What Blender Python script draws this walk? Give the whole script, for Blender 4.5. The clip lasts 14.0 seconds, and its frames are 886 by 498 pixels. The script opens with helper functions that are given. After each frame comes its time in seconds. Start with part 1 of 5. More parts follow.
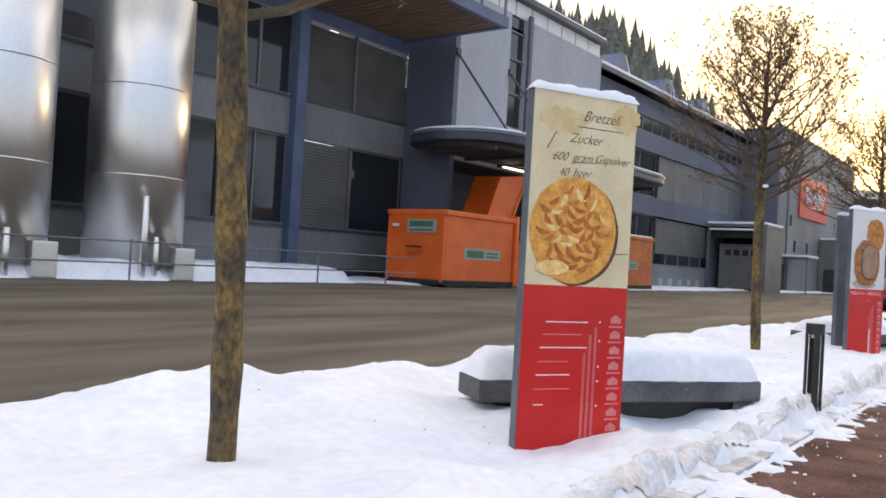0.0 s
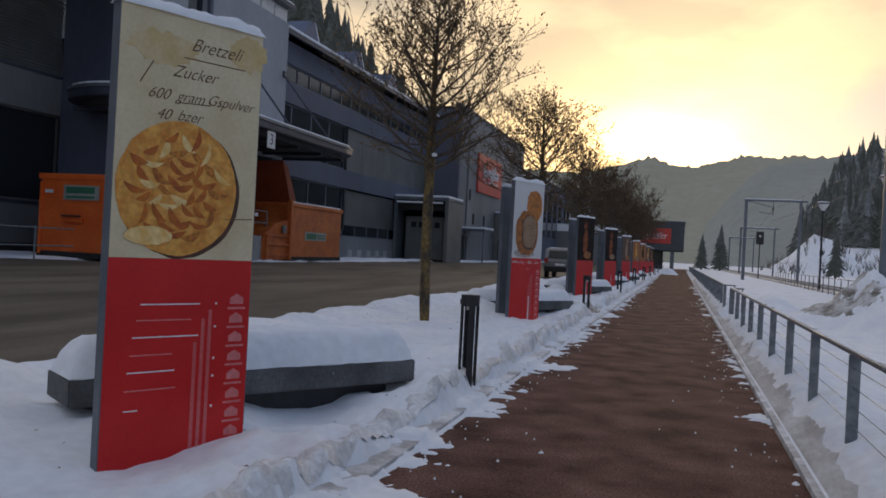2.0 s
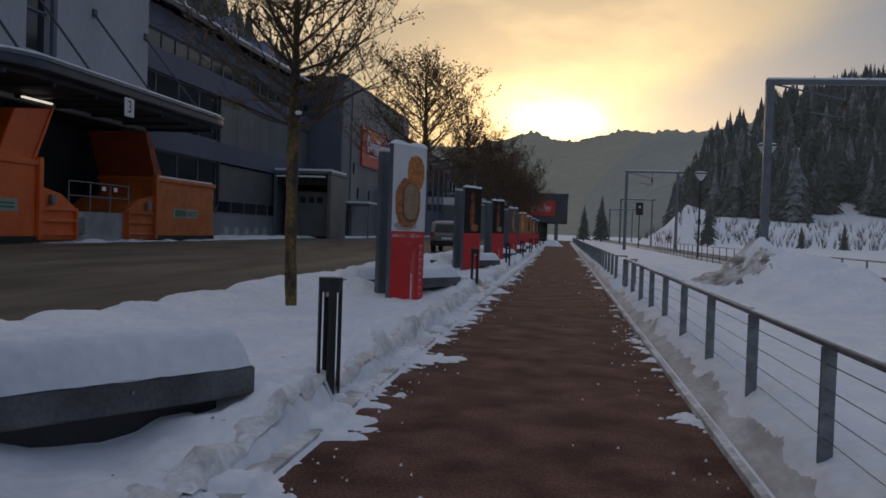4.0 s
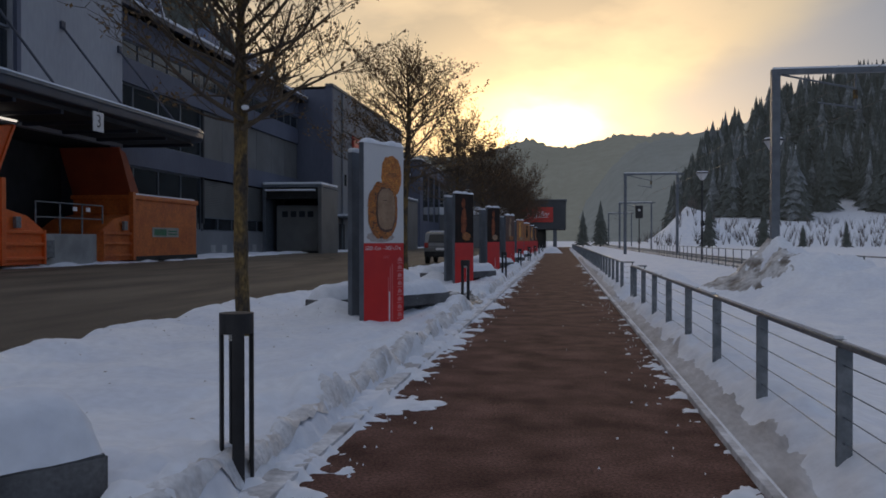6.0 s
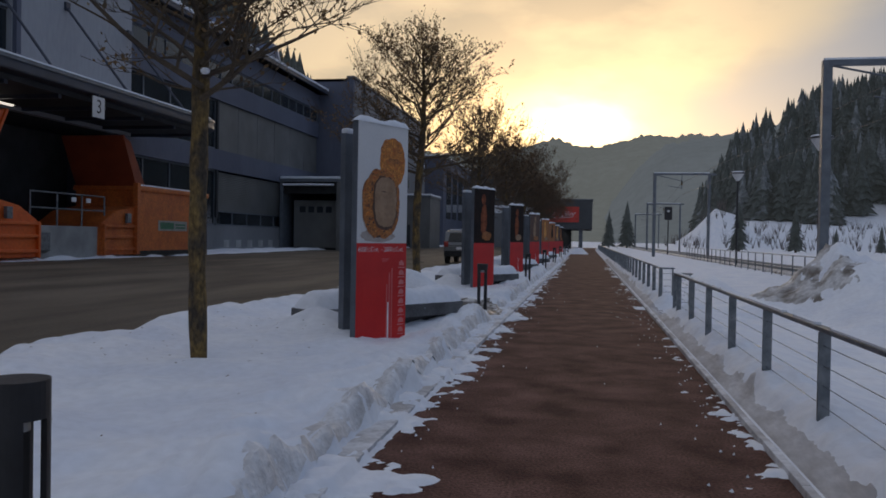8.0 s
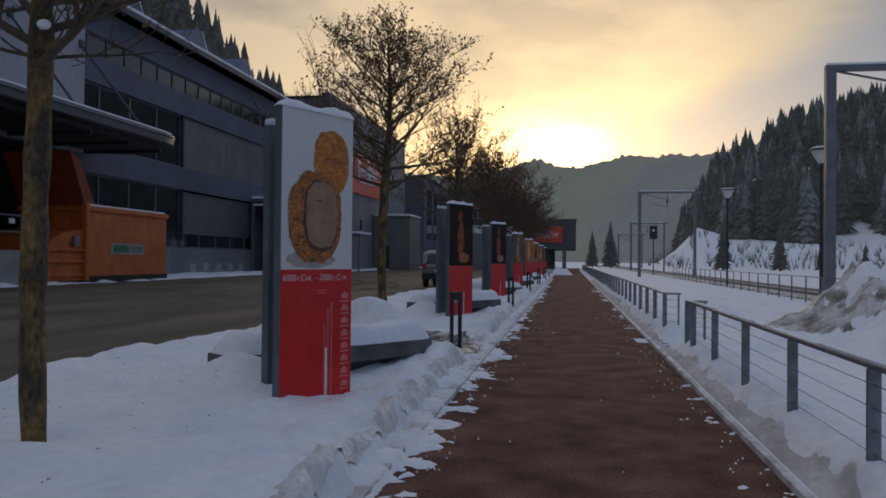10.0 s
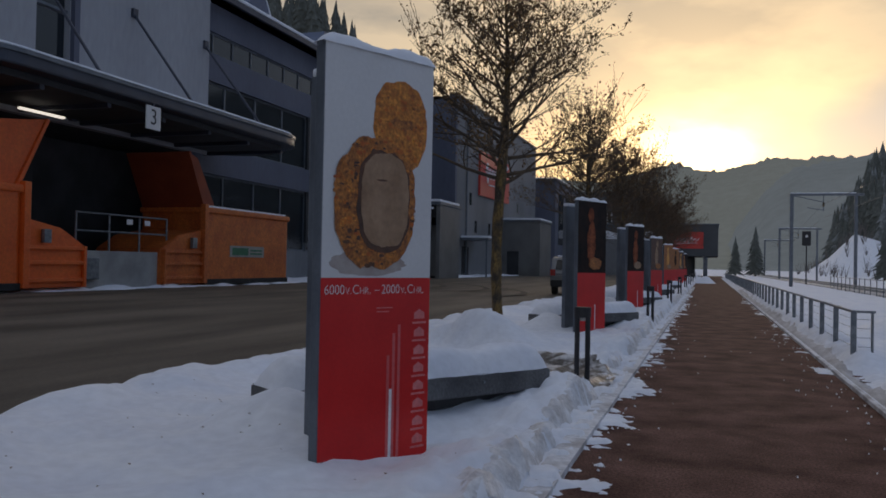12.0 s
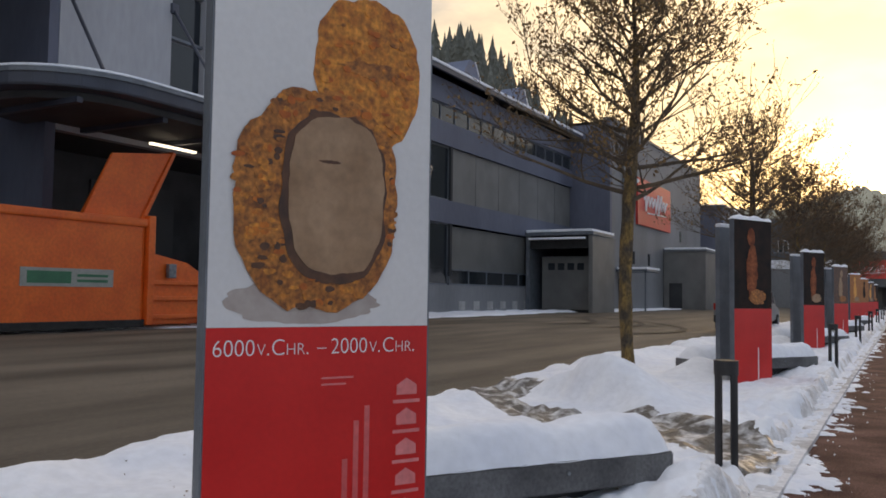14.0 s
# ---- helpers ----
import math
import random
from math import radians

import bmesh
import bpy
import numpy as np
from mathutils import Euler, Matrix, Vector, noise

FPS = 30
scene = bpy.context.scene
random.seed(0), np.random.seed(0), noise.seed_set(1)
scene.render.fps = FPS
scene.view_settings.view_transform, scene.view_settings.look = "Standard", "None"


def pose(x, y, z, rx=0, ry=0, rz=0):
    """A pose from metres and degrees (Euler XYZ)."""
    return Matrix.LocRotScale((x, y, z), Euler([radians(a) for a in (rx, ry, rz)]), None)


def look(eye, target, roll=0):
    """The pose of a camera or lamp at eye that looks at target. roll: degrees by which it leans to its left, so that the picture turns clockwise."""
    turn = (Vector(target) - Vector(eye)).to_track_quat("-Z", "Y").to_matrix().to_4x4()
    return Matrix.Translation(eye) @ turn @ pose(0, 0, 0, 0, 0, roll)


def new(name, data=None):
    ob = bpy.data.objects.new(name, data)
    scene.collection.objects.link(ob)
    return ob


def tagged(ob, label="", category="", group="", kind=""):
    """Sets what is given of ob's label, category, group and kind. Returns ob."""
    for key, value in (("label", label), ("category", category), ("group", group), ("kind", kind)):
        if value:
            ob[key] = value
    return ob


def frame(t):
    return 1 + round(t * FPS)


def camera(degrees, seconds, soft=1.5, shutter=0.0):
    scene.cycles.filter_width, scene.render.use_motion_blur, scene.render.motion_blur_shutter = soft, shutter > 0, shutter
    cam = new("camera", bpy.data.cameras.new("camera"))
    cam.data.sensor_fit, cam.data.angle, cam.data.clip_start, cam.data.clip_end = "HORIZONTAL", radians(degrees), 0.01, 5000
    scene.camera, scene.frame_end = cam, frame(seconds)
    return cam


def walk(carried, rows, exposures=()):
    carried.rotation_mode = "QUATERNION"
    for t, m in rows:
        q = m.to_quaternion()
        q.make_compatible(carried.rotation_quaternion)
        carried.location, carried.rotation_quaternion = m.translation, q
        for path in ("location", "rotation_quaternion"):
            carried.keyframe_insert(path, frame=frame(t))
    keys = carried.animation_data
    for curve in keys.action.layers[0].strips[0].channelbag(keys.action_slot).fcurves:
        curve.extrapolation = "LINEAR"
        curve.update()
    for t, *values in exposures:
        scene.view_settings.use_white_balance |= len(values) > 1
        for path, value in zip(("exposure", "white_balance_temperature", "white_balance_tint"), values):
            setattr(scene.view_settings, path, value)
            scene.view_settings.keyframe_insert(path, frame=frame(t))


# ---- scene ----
cam = camera(56.9, 14.0, soft=1.7)
PATH = [
    (0, (-0.168, 0.286, 1.274), (-1.379, 1.877, 1.302), 3.3),
    (0.5, (-0.156, 0.514, 1.264), (-1.175, 2.234, 1.21), 4.0),
    (1, (-0.029, 0.802, 1.281), (-0.943, 2.581, 1.283), 1.9),
    (1.5, (-0.1, 1.128, 1.282), (-0.774, 3.011, 1.293), 0.9),
    (2, (-0.22, 1.416, 1.277), (-0.779, 3.337, 1.278), 3.0),
    (2.5, (-0.287, 1.732, 1.269), (-0.625, 3.703, 1.296), 2.4),
    (5, (-0.445, 3.789, 1.232), (-0.728, 5.767, 1.149), 1.8),
    (5.5, (-0.426, 4.162, 1.23), (-0.751, 6.135, 1.175), 0.1),
    (6, (-0.423, 4.687, 1.241), (-0.711, 6.666, 1.219), -0.0),
    (6.5, (-0.382, 5.143, 1.256), (-0.756, 7.108, 1.246), -0.3),
    (7, (-0.461, 5.648, 1.258), (-0.753, 7.626, 1.24), 0.5),
    (7.5, (-0.478, 6.129, 1.268), (-0.851, 8.094, 1.256), 0.9),
    (8, (-0.548, 6.603, 1.27), (-0.894, 8.573, 1.243), 1.0),
    (8.5, (-0.579, 7.11, 1.287), (-0.854, 9.091, 1.274), 0.7),
    (11, (-0.815, 9.945, 1.294), (-1.214, 11.904, 1.342), 0.4),
    (11.5, (-0.876, 10.45, 1.291), (-1.362, 12.389, 1.346), 0.9),
    (12, (-0.943, 10.985, 1.294), (-1.562, 12.887, 1.328), 1.1),
    (12.5, (-0.943, 11.502, 1.324), (-1.754, 13.33, 1.363), -0.9),
    (13, (-1.01, 12.006, 1.333), (-1.869, 13.812, 1.362), 1.0),
    (13.5, (-0.961, 12.508, 1.33), (-1.999, 14.215, 1.421), -0.7),
    (14, (-1.04, 13.154, 1.319), (-2.02, 14.894, 1.428), 0.8),
]
EXPOSURES = [(0.0, 1.7, 8400, 15), (0.6, 1.5, 8400, 15), (1.0, 1.1, 7700, 15), (1.5, 0.55, 7300, 15), (2.0, 0.08, 7200, 15), (2.5, -0.2, 7100, 15),
             (5.0, -0.53, 7000, 15), (6.0, -0.34, 6900, 15), (7.5, -0.27, 6900, 15), (8.5, -0.3, 6900, 15), (11.0, -0.4, 6800, 15), (12.0, -0.3, 6900, 15),
             (12.5, -0.02, 7100, 15), (13.0, 0.35, 7700, 15), (13.5, 0.55, 8200, 15), (14.0, 0.85, 8400, 15)]
walk(cam, [(t, look(eye, target, roll)) for t, eye, target, roll in PATH], EXPOSURES)

# ---- world and light ----
SUN_EL, SUN_AZ = radians(7.9), radians(-0.7)      # the glow stands ahead, over the ridge


def make_world():
    world = bpy.data.worlds.new("winter_morning_sky")
    scene.world = world
    world.use_nodes = True
    nt = world.node_tree
    nt.nodes.clear()
    n, l = nt.nodes.new, nt.links.new
    out, bg = n("ShaderNodeOutputWorld"), n("ShaderNodeBackground")
    sky = n("ShaderNodeTexSky")
    sky.sky_type, sky.sun_disc = "NISHITA", False
    sky.sun_elevation, sky.sun_rotation = SUN_EL, SUN_AZ
    tc = n("ShaderNodeTexCoord")
    nrm = n("ShaderNodeVectorMath"); nrm.operation = "NORMALIZE"
    l(tc.outputs["Generated"], nrm.inputs[0])
    # closeness to the hidden sun, drawn out sideways
    sun = Vector((math.sin(SUN_AZ) * math.cos(SUN_EL), math.cos(SUN_AZ) * math.cos(SUN_EL), math.sin(SUN_EL)))
    dist = n("ShaderNodeVectorMath"); dist.operation = "SUBTRACT"
    l(nrm.outputs[0], dist.inputs[0]); dist.inputs[1].default_value = sun
    wob = n("ShaderNodeTexNoise"); wob.inputs["Scale"].default_value = 3.8; wob.inputs["Detail"].default_value = 6
    stretch = n("ShaderNodeMapping"); stretch.inputs["Scale"].default_value = (1.0, 1.0, 2.2)
    l(nrm.outputs[0], stretch.inputs[0]); l(stretch.outputs[0], wob.inputs["Vector"])
    scl = n("ShaderNodeVectorMath"); scl.operation = "MULTIPLY"; scl.inputs[1].default_value = (0.62, 1.0, 1.3)
    l(dist.outputs[0], scl.inputs[0])
    ln = n("ShaderNodeVectorMath"); ln.operation = "LENGTH"; l(scl.outputs[0], ln.inputs[0])
    jit = n("ShaderNodeMath"); jit.operation = "MULTIPLY_ADD"
    l(wob.outputs["Fac"], jit.inputs[0]); jit.inputs[1].default_value = 0.13
    sub = n("ShaderNodeMath"); sub.operation = "SUBTRACT"; l(ln.outputs["Value"], sub.inputs[0]); sub.inputs[1].default_value = 0.065
    l(sub.outputs[0], jit.inputs[2])
    ramp = n("ShaderNodeValToRGB")
    cr = ramp.color_ramp
    cr.elements[0].position, cr.elements[0].color = 0.032, (3.6, 3.1, 2.2, 1)
    cr.elements[1].position, cr.elements[1].color = 1.0, (0.56, 0.63, 0.78, 1)
    for p, c in ((0.058, (1.7, 1.3, 0.72)), (0.085, (1.04, 0.79, 0.43)), (0.17, (0.82, 0.63, 0.37)), (0.36, (0.72, 0.59, 0.41)), (0.6, (0.60, 0.60, 0.64))):
        e = cr.elements.new(p); e.color = (*c, 1)
    l(jit.outputs[0], ramp.inputs[0])
    # grey cloud banks
    cl = n("ShaderNodeTexNoise"); cl.inputs["Scale"].default_value = 3.4; cl.inputs["Detail"].default_value = 7; cl.inputs["Roughness"].default_value = 0.52
    m2 = n("ShaderNodeMapping"); m2.inputs["Scale"].default_value = (1.0, 1.0, 2.6); m2.inputs["Location"].default_value = (3.1, 0.4, 1.7)
    l(nrm.outputs[0], m2.inputs[0]); l(m2.outputs[0], cl.inputs["Vector"])
    cramp = n("ShaderNodeValToRGB")
    cramp.color_ramp.elements[0].position, cramp.color_ramp.elements[0].color = 0.42, (0.50, 0.54, 0.62, 1)
    cramp.color_ramp.elements[1].position, cramp.color_ramp.elements[1].color = 0.57, (1.12, 1.1, 1.05, 1)
    l(cl.outputs["Fac"], cramp.inputs[0])
    mul = n("ShaderNodeMix"); mul.data_type, mul.blend_type = "RGBA", "MULTIPLY"; mul.inputs[0].default_value = 1.0
    l(ramp.outputs[0], mul.inputs[6]); l(cramp.outputs[0], mul.inputs[7])
    # a grey fog bank over the east flank of the valley, thinning upwards
    sep = n("ShaderNodeSeparateXYZ"); l(nrm.outputs[0], sep.inputs[0])
    lean = n("ShaderNodeMath"); lean.operation = "MULTIPLY_ADD"
    l(sep.outputs[2], lean.inputs[0]); lean.inputs[1].default_value = -1.9; l(sep.outputs[0], lean.inputs[2])
    ragged = n("ShaderNodeMath"); ragged.operation = "MULTIPLY_ADD"
    l(wob.outputs["Fac"], ragged.inputs[0]); ragged.inputs[1].default_value = 0.16; l(lean.outputs[0], ragged.inputs[2])
    mr = n("ShaderNodeMapRange"); mr.interpolation_type = "SMOOTHSTEP"
    mr.inputs[1].default_value, mr.inputs[2].default_value = -0.185, -0.05
    l(ragged.outputs[0], mr.inputs[0])
    thin = n("ShaderNodeMapRange"); thin.interpolation_type = "SMOOTHSTEP"
    for k, v in ((1, 0.16), (2, 0.36), (3, 1.0), (4, 0.8)):
        thin.inputs[k].default_value = v
    l(sep.outputs[2], thin.inputs[0])
    fog = n("ShaderNodeMath"); fog.operation = "MULTIPLY"; l(mr.outputs[0], fog.inputs[0]); l(thin.outputs[0], fog.inputs[1])
    cold = n("ShaderNodeMix"); cold.data_type, cold.blend_type = "RGBA", "MIX"
    l(fog.outputs[0], cold.inputs[0]); l(mul.outputs[2], cold.inputs[6]); cold.inputs[7].default_value = (0.31, 0.36, 0.45, 1)
    # the dome stays colder and dimmer on the east side
    east = n("ShaderNodeMapRange"); east.interpolation_type = "SMOOTHSTEP"
    east.inputs[1].default_value, east.inputs[2].default_value = 0.08, 0.4
    l(sep.outputs[0], east.inputs[0])
    dim = n("ShaderNodeMix"); dim.data_type, dim.blend_type = "RGBA", "MULTIPLY"
    l(east.outputs[0], dim.inputs[0]); l(cold.outputs[2], dim.inputs[6]); dim.inputs[7].default_value = (0.5, 0.62, 0.8, 1)
    add = n("ShaderNodeMix"); add.data_type, add.blend_type = "RGBA", "ADD"; add.inputs[0].default_value = 0.05
    l(dim.outputs[2], add.inputs[6]); l(sky.outputs[0], add.inputs[7])
    l(add.outputs[2], bg.inputs[0]); bg.inputs[1].default_value = 0.75
    l(bg.outputs[0], out.inputs[0])


make_world()
sun_lamp = new("sun", bpy.data.lights.new("sun", "SUN"))
sun_lamp.data.energy, sun_lamp.data.angle, sun_lamp.data.color = 0.5, radians(16), (1.0, 0.86, 0.68)
sun_lamp.matrix_world = look((math.sin(SUN_AZ) * 50, math.cos(SUN_AZ) * 50, 50 * math.tan(SUN_EL)), (0, 0, 0))


# ---- materials ----
def mat(name, c1, c2, scale=4.0, rough=0.7, bump=0.15, metal=0.0, fine=40.0, tint=0.12, spread=(0.35, 0.65), rough2=None, stretch=(1, 1, 1), emit=None, spec=0.5):
    """Two colours mixed by coarse noise, darkened and roughened by a fine grain."""
    m = bpy.data.materials.new(name)
    m.use_nodes = True
    nt = m.node_tree
    n, l = nt.nodes.new, nt.links.new
    b = nt.nodes["Principled BSDF"]
    tc, mp = n("ShaderNodeTexCoord"), n("ShaderNodeMapping")
    mp.inputs["Scale"].default_value = stretch
    l(tc.outputs["Object"], mp.inputs[0])
    a, f = n("ShaderNodeTexNoise"), n("ShaderNodeTexNoise")
    a.inputs["Scale"].default_value, a.inputs["Detail"].default_value = scale, 5
    f.inputs["Scale"].default_value, f.inputs["Detail"].default_value = fine, 3
    l(mp.outputs[0], a.inputs["Vector"]); l(mp.outputs[0], f.inputs["Vector"])
    r = n("ShaderNodeValToRGB")
    r.color_ramp.elements[0].position, r.color_ramp.elements[1].position = spread
    r.color_ramp.elements[0].color, r.color_ramp.elements[1].color = (*c1, 1), (*c2, 1)
    l(a.outputs["Fac"], r.inputs[0])
    g = n("ShaderNodeMapRange"); g.inputs[1].default_value, g.inputs[2].default_value = 0.3, 0.7
    g.inputs[3].default_value, g.inputs[4].default_value = 1 - tint, 1 + tint
    l(f.outputs["Fac"], g.inputs[0])
    mx = n("ShaderNodeMix"); mx.data_type, mx.blend_type = "RGBA", "MULTIPLY"; mx.inputs[0].default_value = 1
    l(r.outputs[0], mx.inputs[6]); l(g.outputs[0], mx.inputs[7])
    l(mx.outputs[2], b.inputs["Base Color"])
    rr = n("ShaderNodeMapRange"); rr.inputs[3].default_value = rough; rr.inputs[4].default_value = rough2 if rough2 is not None else min(1, rough + 0.12)
    l(a.outputs["Fac"], rr.inputs[0]); l(rr.outputs[0], b.inputs["Roughness"])
    b.inputs["Metallic"].default_value = metal
    b.inputs["Specular IOR Level"].default_value = spec
    if bump:
        bp = n("ShaderNodeBump"); bp.inputs["Strength"].default_value = bump; bp.inputs["Distance"].default_value = 0.02
        l(f.outputs["Fac"], bp.inputs["Height"]); l(bp.outputs[0], b.inputs["Normal"])
    if emit:
        b.inputs["Emission Color"].default_value = (*emit[:3], 1); b.inputs["Emission Strength"].default_value = emit[3]
    return m


SNOW = mat("snow", (0.76, 0.79, 0.85), (0.86, 0.875, 0.90), 1.3, 0.75, 0.5, fine=11, tint=0.05, rough2=0.9, spec=0.15)
DIRTY = mat("dirty_snow", (0.17, 0.145, 0.12), (0.60, 0.59, 0.58), 2.6, 0.6, 0.8, fine=14, tint=0.2, spread=(0.36, 0.56))
CUTICE = mat("smooth_dirty_ice", (0.42, 0.40, 0.39), (0.62, 0.615, 0.62), 3, 0.8, 0.3, fine=20, tint=0.1, stretch=(1.5, 0.5, 1), spec=0.12)
GRIT = mat("gritty_packed_snow", (0.56, 0.54, 0.53), (0.80, 0.81, 0.83), 5, 0.6, 0.9, fine=25, tint=0.14)
SLUSH = mat("slush", (0.10, 0.085, 0.07), (0.58, 0.58, 0.58), 7, 0.4, 0.8, fine=22, tint=0.25, spread=(0.46, 0.64))
PATHRED = mat("red_brown_asphalt", (0.064, 0.027, 0.021), (0.19, 0.10, 0.08), 2.3, 0.8, 0.6, fine=55, tint=0.5, rough2=0.95, spec=0.12, spread=(0.34, 0.72))
ROADM = mat("worn_asphalt", (0.075, 0.062, 0.048), (0.15, 0.125, 0.098), 0.5, 0.7, 0.3, fine=45, tint=0.2, stretch=(2.2, 0.35, 1), rough2=0.9, spec=0.2)
KERB = mat("packed_ice_kerb", (0.46, 0.44, 0.43), (0.72, 0.72, 0.73), 2.4, 0.8, 0.6, fine=18, tint=0.15, spread=(0.4, 0.56), spec=0.12)
TYREM = mat("rubbed_asphalt", (0.045, 0.038, 0.031), (0.085, 0.072, 0.058), 1.5, 0.75, 0.3, fine=45, tint=0.25, spec=0.2)
CONC = mat("bench_concrete", (0.065, 0.065, 0.068), (0.14, 0.14, 0.142), 2.5, 0.7, 0.35, fine=45, tint=0.2)
DOCKC = mat("dock_concrete", (0.26, 0.255, 0.25), (0.38, 0.375, 0.36), 1.2, 0.8, 0.3, fine=30)
RED = mat("red_print", (0.56, 0.016, 0.016), (0.64, 0.024, 0.022), 2, 0.3, 0.03, tint=0.04, spec=0.3)
CREAM = mat("parchment_print", (0.60, 0.48, 0.27), (0.70, 0.60, 0.40), 2.6, 0.3, 0.03, tint=0.05, spread=(0.3, 0.6))
PAPER = mat("pale_grey_print", (0.60, 0.60, 0.60), (0.66, 0.655, 0.65), 1, 0.35, 0.02, tint=0.03)
STEELP = mat("grey_painted_steel", (0.10, 0.115, 0.135), (0.145, 0.165, 0.19), 3, 0.4, 0.08, metal=0.2, tint=0.08)
STAINP = mat("parchment_stain_print", (0.58, 0.41, 0.17), (0.66, 0.53, 0.31), 5, 0.3, 0.02, tint=0.05)
INK = mat("brown_ink", (0.09, 0.035, 0.012), (0.17, 0.075, 0.03), 12, 0.4, 0.0)
WHITEP = mat("white_print", (0.70, 0.68, 0.68), (0.8, 0.78, 0.78), 6, 0.4, 0.0)
PINKP = mat("pale_red_print", (0.66, 0.16, 0.16), (0.72, 0.22, 0.22), 6, 0.3, 0.0)
BLACK = mat("black_powder_coat", (0.012, 0.012, 0.014), (0.022, 0.022, 0.025), 8, 0.45, 0.1)
GALV = mat("galvanised_steel", (0.13, 0.15, 0.17), (0.23, 0.25, 0.27), 9, 0.42, 0.1, metal=0.55, tint=0.1)
BARK = mat("lichen_bark", (0.055, 0.042, 0.03), (0.18, 0.115, 0.04), 7, 0.9, 1.0, fine=38, tint=0.5, stretch=(1, 1, 0.55), spread=(0.4, 0.62))
TWIG = mat("twig_bark", (0.055, 0.04, 0.03), (0.11, 0.08, 0.05), 5, 0.85, 0.4, tint=0.2)
LEAF = mat("withered_leaf", (0.10, 0.055, 0.022), (0.24, 0.14, 0.05), 3, 0.6, 0.1, tint=0.3)
DARKLEAF = mat("dense_withered_leaf", (0.06, 0.032, 0.016), (0.15, 0.08, 0.032), 2, 0.7, 0.1, tint=0.3)
ORANGE = mat("orange_container_paint", (0.70, 0.105, 0.014), (0.80, 0.145, 0.022), 1.2, 0.42, 0.12, tint=0.1, fine=14)
ORANGEB = mat("weathered_orange_paint", (0.46, 0.095, 0.018), (0.60, 0.15, 0.03), 1.5, 0.5, 0.15, tint=0.18, fine=12)
# the canopy's shade is mixed into this darker orange-red lid colour
LIDSHADE = mat("shaded_orange_lid_paint", (0.22, 0.035, 0.012), (0.30, 0.055, 0.018), 1.5, 0.6, 0.1, tint=0.15)
GREENL = mat("green_grey_label", (0.27, 0.28, 0.25), (0.33, 0.34, 0.31), 3, 0.5, 0.0)
DKGREEN = mat("dark_green_print", (0.02, 0.13, 0.07), (0.03, 0.17, 0.09), 3, 0.5, 0.0)
WALLG = mat("grey_facade_panel", (0.16, 0.163, 0.17), (0.20, 0.204, 0.212), 0.35, 0.65, 0.08, tint=0.07, stretch=(1, 1, 0.25), fine=7)
WALLT = mat("pale_facade_render", (0.29, 0.30, 0.325), (0.35, 0.36, 0.385), 0.3, 0.7, 0.1, tint=0.06, stretch=(1, 1, 0.3), fine=6)
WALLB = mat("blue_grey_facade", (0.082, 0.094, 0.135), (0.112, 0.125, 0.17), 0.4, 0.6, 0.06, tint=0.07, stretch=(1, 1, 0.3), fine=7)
SHUT = mat("shutter_slat", (0.12, 0.121, 0.118), (0.165, 0.166, 0.162), 0.8, 0.5, 0.05, metal=0.2, tint=0.08)
BLUE = mat("blue_painted_steel", (0.055, 0.085, 0.155), (0.08, 0.115, 0.195), 1.2, 0.45, 0.08, tint=0.1)
NAVY = mat("dark_canopy_steel", (0.030, 0.036, 0.055), (0.05, 0.06, 0.085), 1.2, 0.45, 0.08, tint=0.1)
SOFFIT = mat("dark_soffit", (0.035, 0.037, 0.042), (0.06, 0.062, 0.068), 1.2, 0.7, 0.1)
WOOD = mat("timber_soffit", (0.13, 0.075, 0.045), (0.2, 0.125, 0.08), 1.5, 0.7, 0.2, stretch=(0.4, 4, 1))
TANKM = mat("stainless_tank", (0.66, 0.65, 0.63), (0.76, 0.74, 0.71), 0.8, 0.3, 0.04, metal=1.0, tint=0.06, stretch=(1, 1, 0.25), rough2=0.42)
# near-black: the gloom inside rooms and openings is put into the colour
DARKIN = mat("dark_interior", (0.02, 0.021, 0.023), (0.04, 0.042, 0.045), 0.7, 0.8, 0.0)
ROOFM = mat("dark_metal_roof", (0.055, 0.06, 0.07), (0.09, 0.095, 0.105), 0.6, 0.5, 0.1)
DARKBOX = mat("anthracite_cladding", (0.05, 0.055, 0.06), (0.075, 0.08, 0.085), 0.5, 0.6, 0.1)
SIGNRED = mat("red_sign_face", (0.50, 0.035, 0.028), (0.58, 0.05, 0.035), 1, 0.4, 0.02, tint=0.05)
RUBBER = mat("tyre_rubber", (0.015, 0.015, 0.015), (0.03, 0.03, 0.03), 5, 0.85, 0.2)
CARP = mat("silver_grey_car_paint", (0.16, 0.165, 0.17), (0.2, 0.205, 0.21), 1, 0.28, 0.0, metal=0.5, tint=0.03)
LAMPRED = mat("red_tail_lamp", (0.28, 0.015, 0.012), (0.35, 0.02, 0.015), 4, 0.2, 0.0)
LIT = mat("lit_tube", (0.9, 0.85, 0.7), (0.9, 0.85, 0.7), 1, 0.5, 0.0, emit=(1.0, 0.78, 0.42, 3.0))
LITW = mat("lit_lamp", (0.9, 0.9, 0.9), (0.9, 0.9, 0.9), 1, 0.5, 0.0, emit=(1.0, 0.95, 0.85, 1.0))
# valley haze over the spruces is added as a weak bluish emission
NEEDLE = mat("hazy_spruce_needles", (0.03, 0.04, 0.037), (0.07, 0.082, 0.08), 0.3, 0.9, 0.0, fine=1.2, tint=0.4, emit=(0.8, 0.95, 1.0, 0.016))
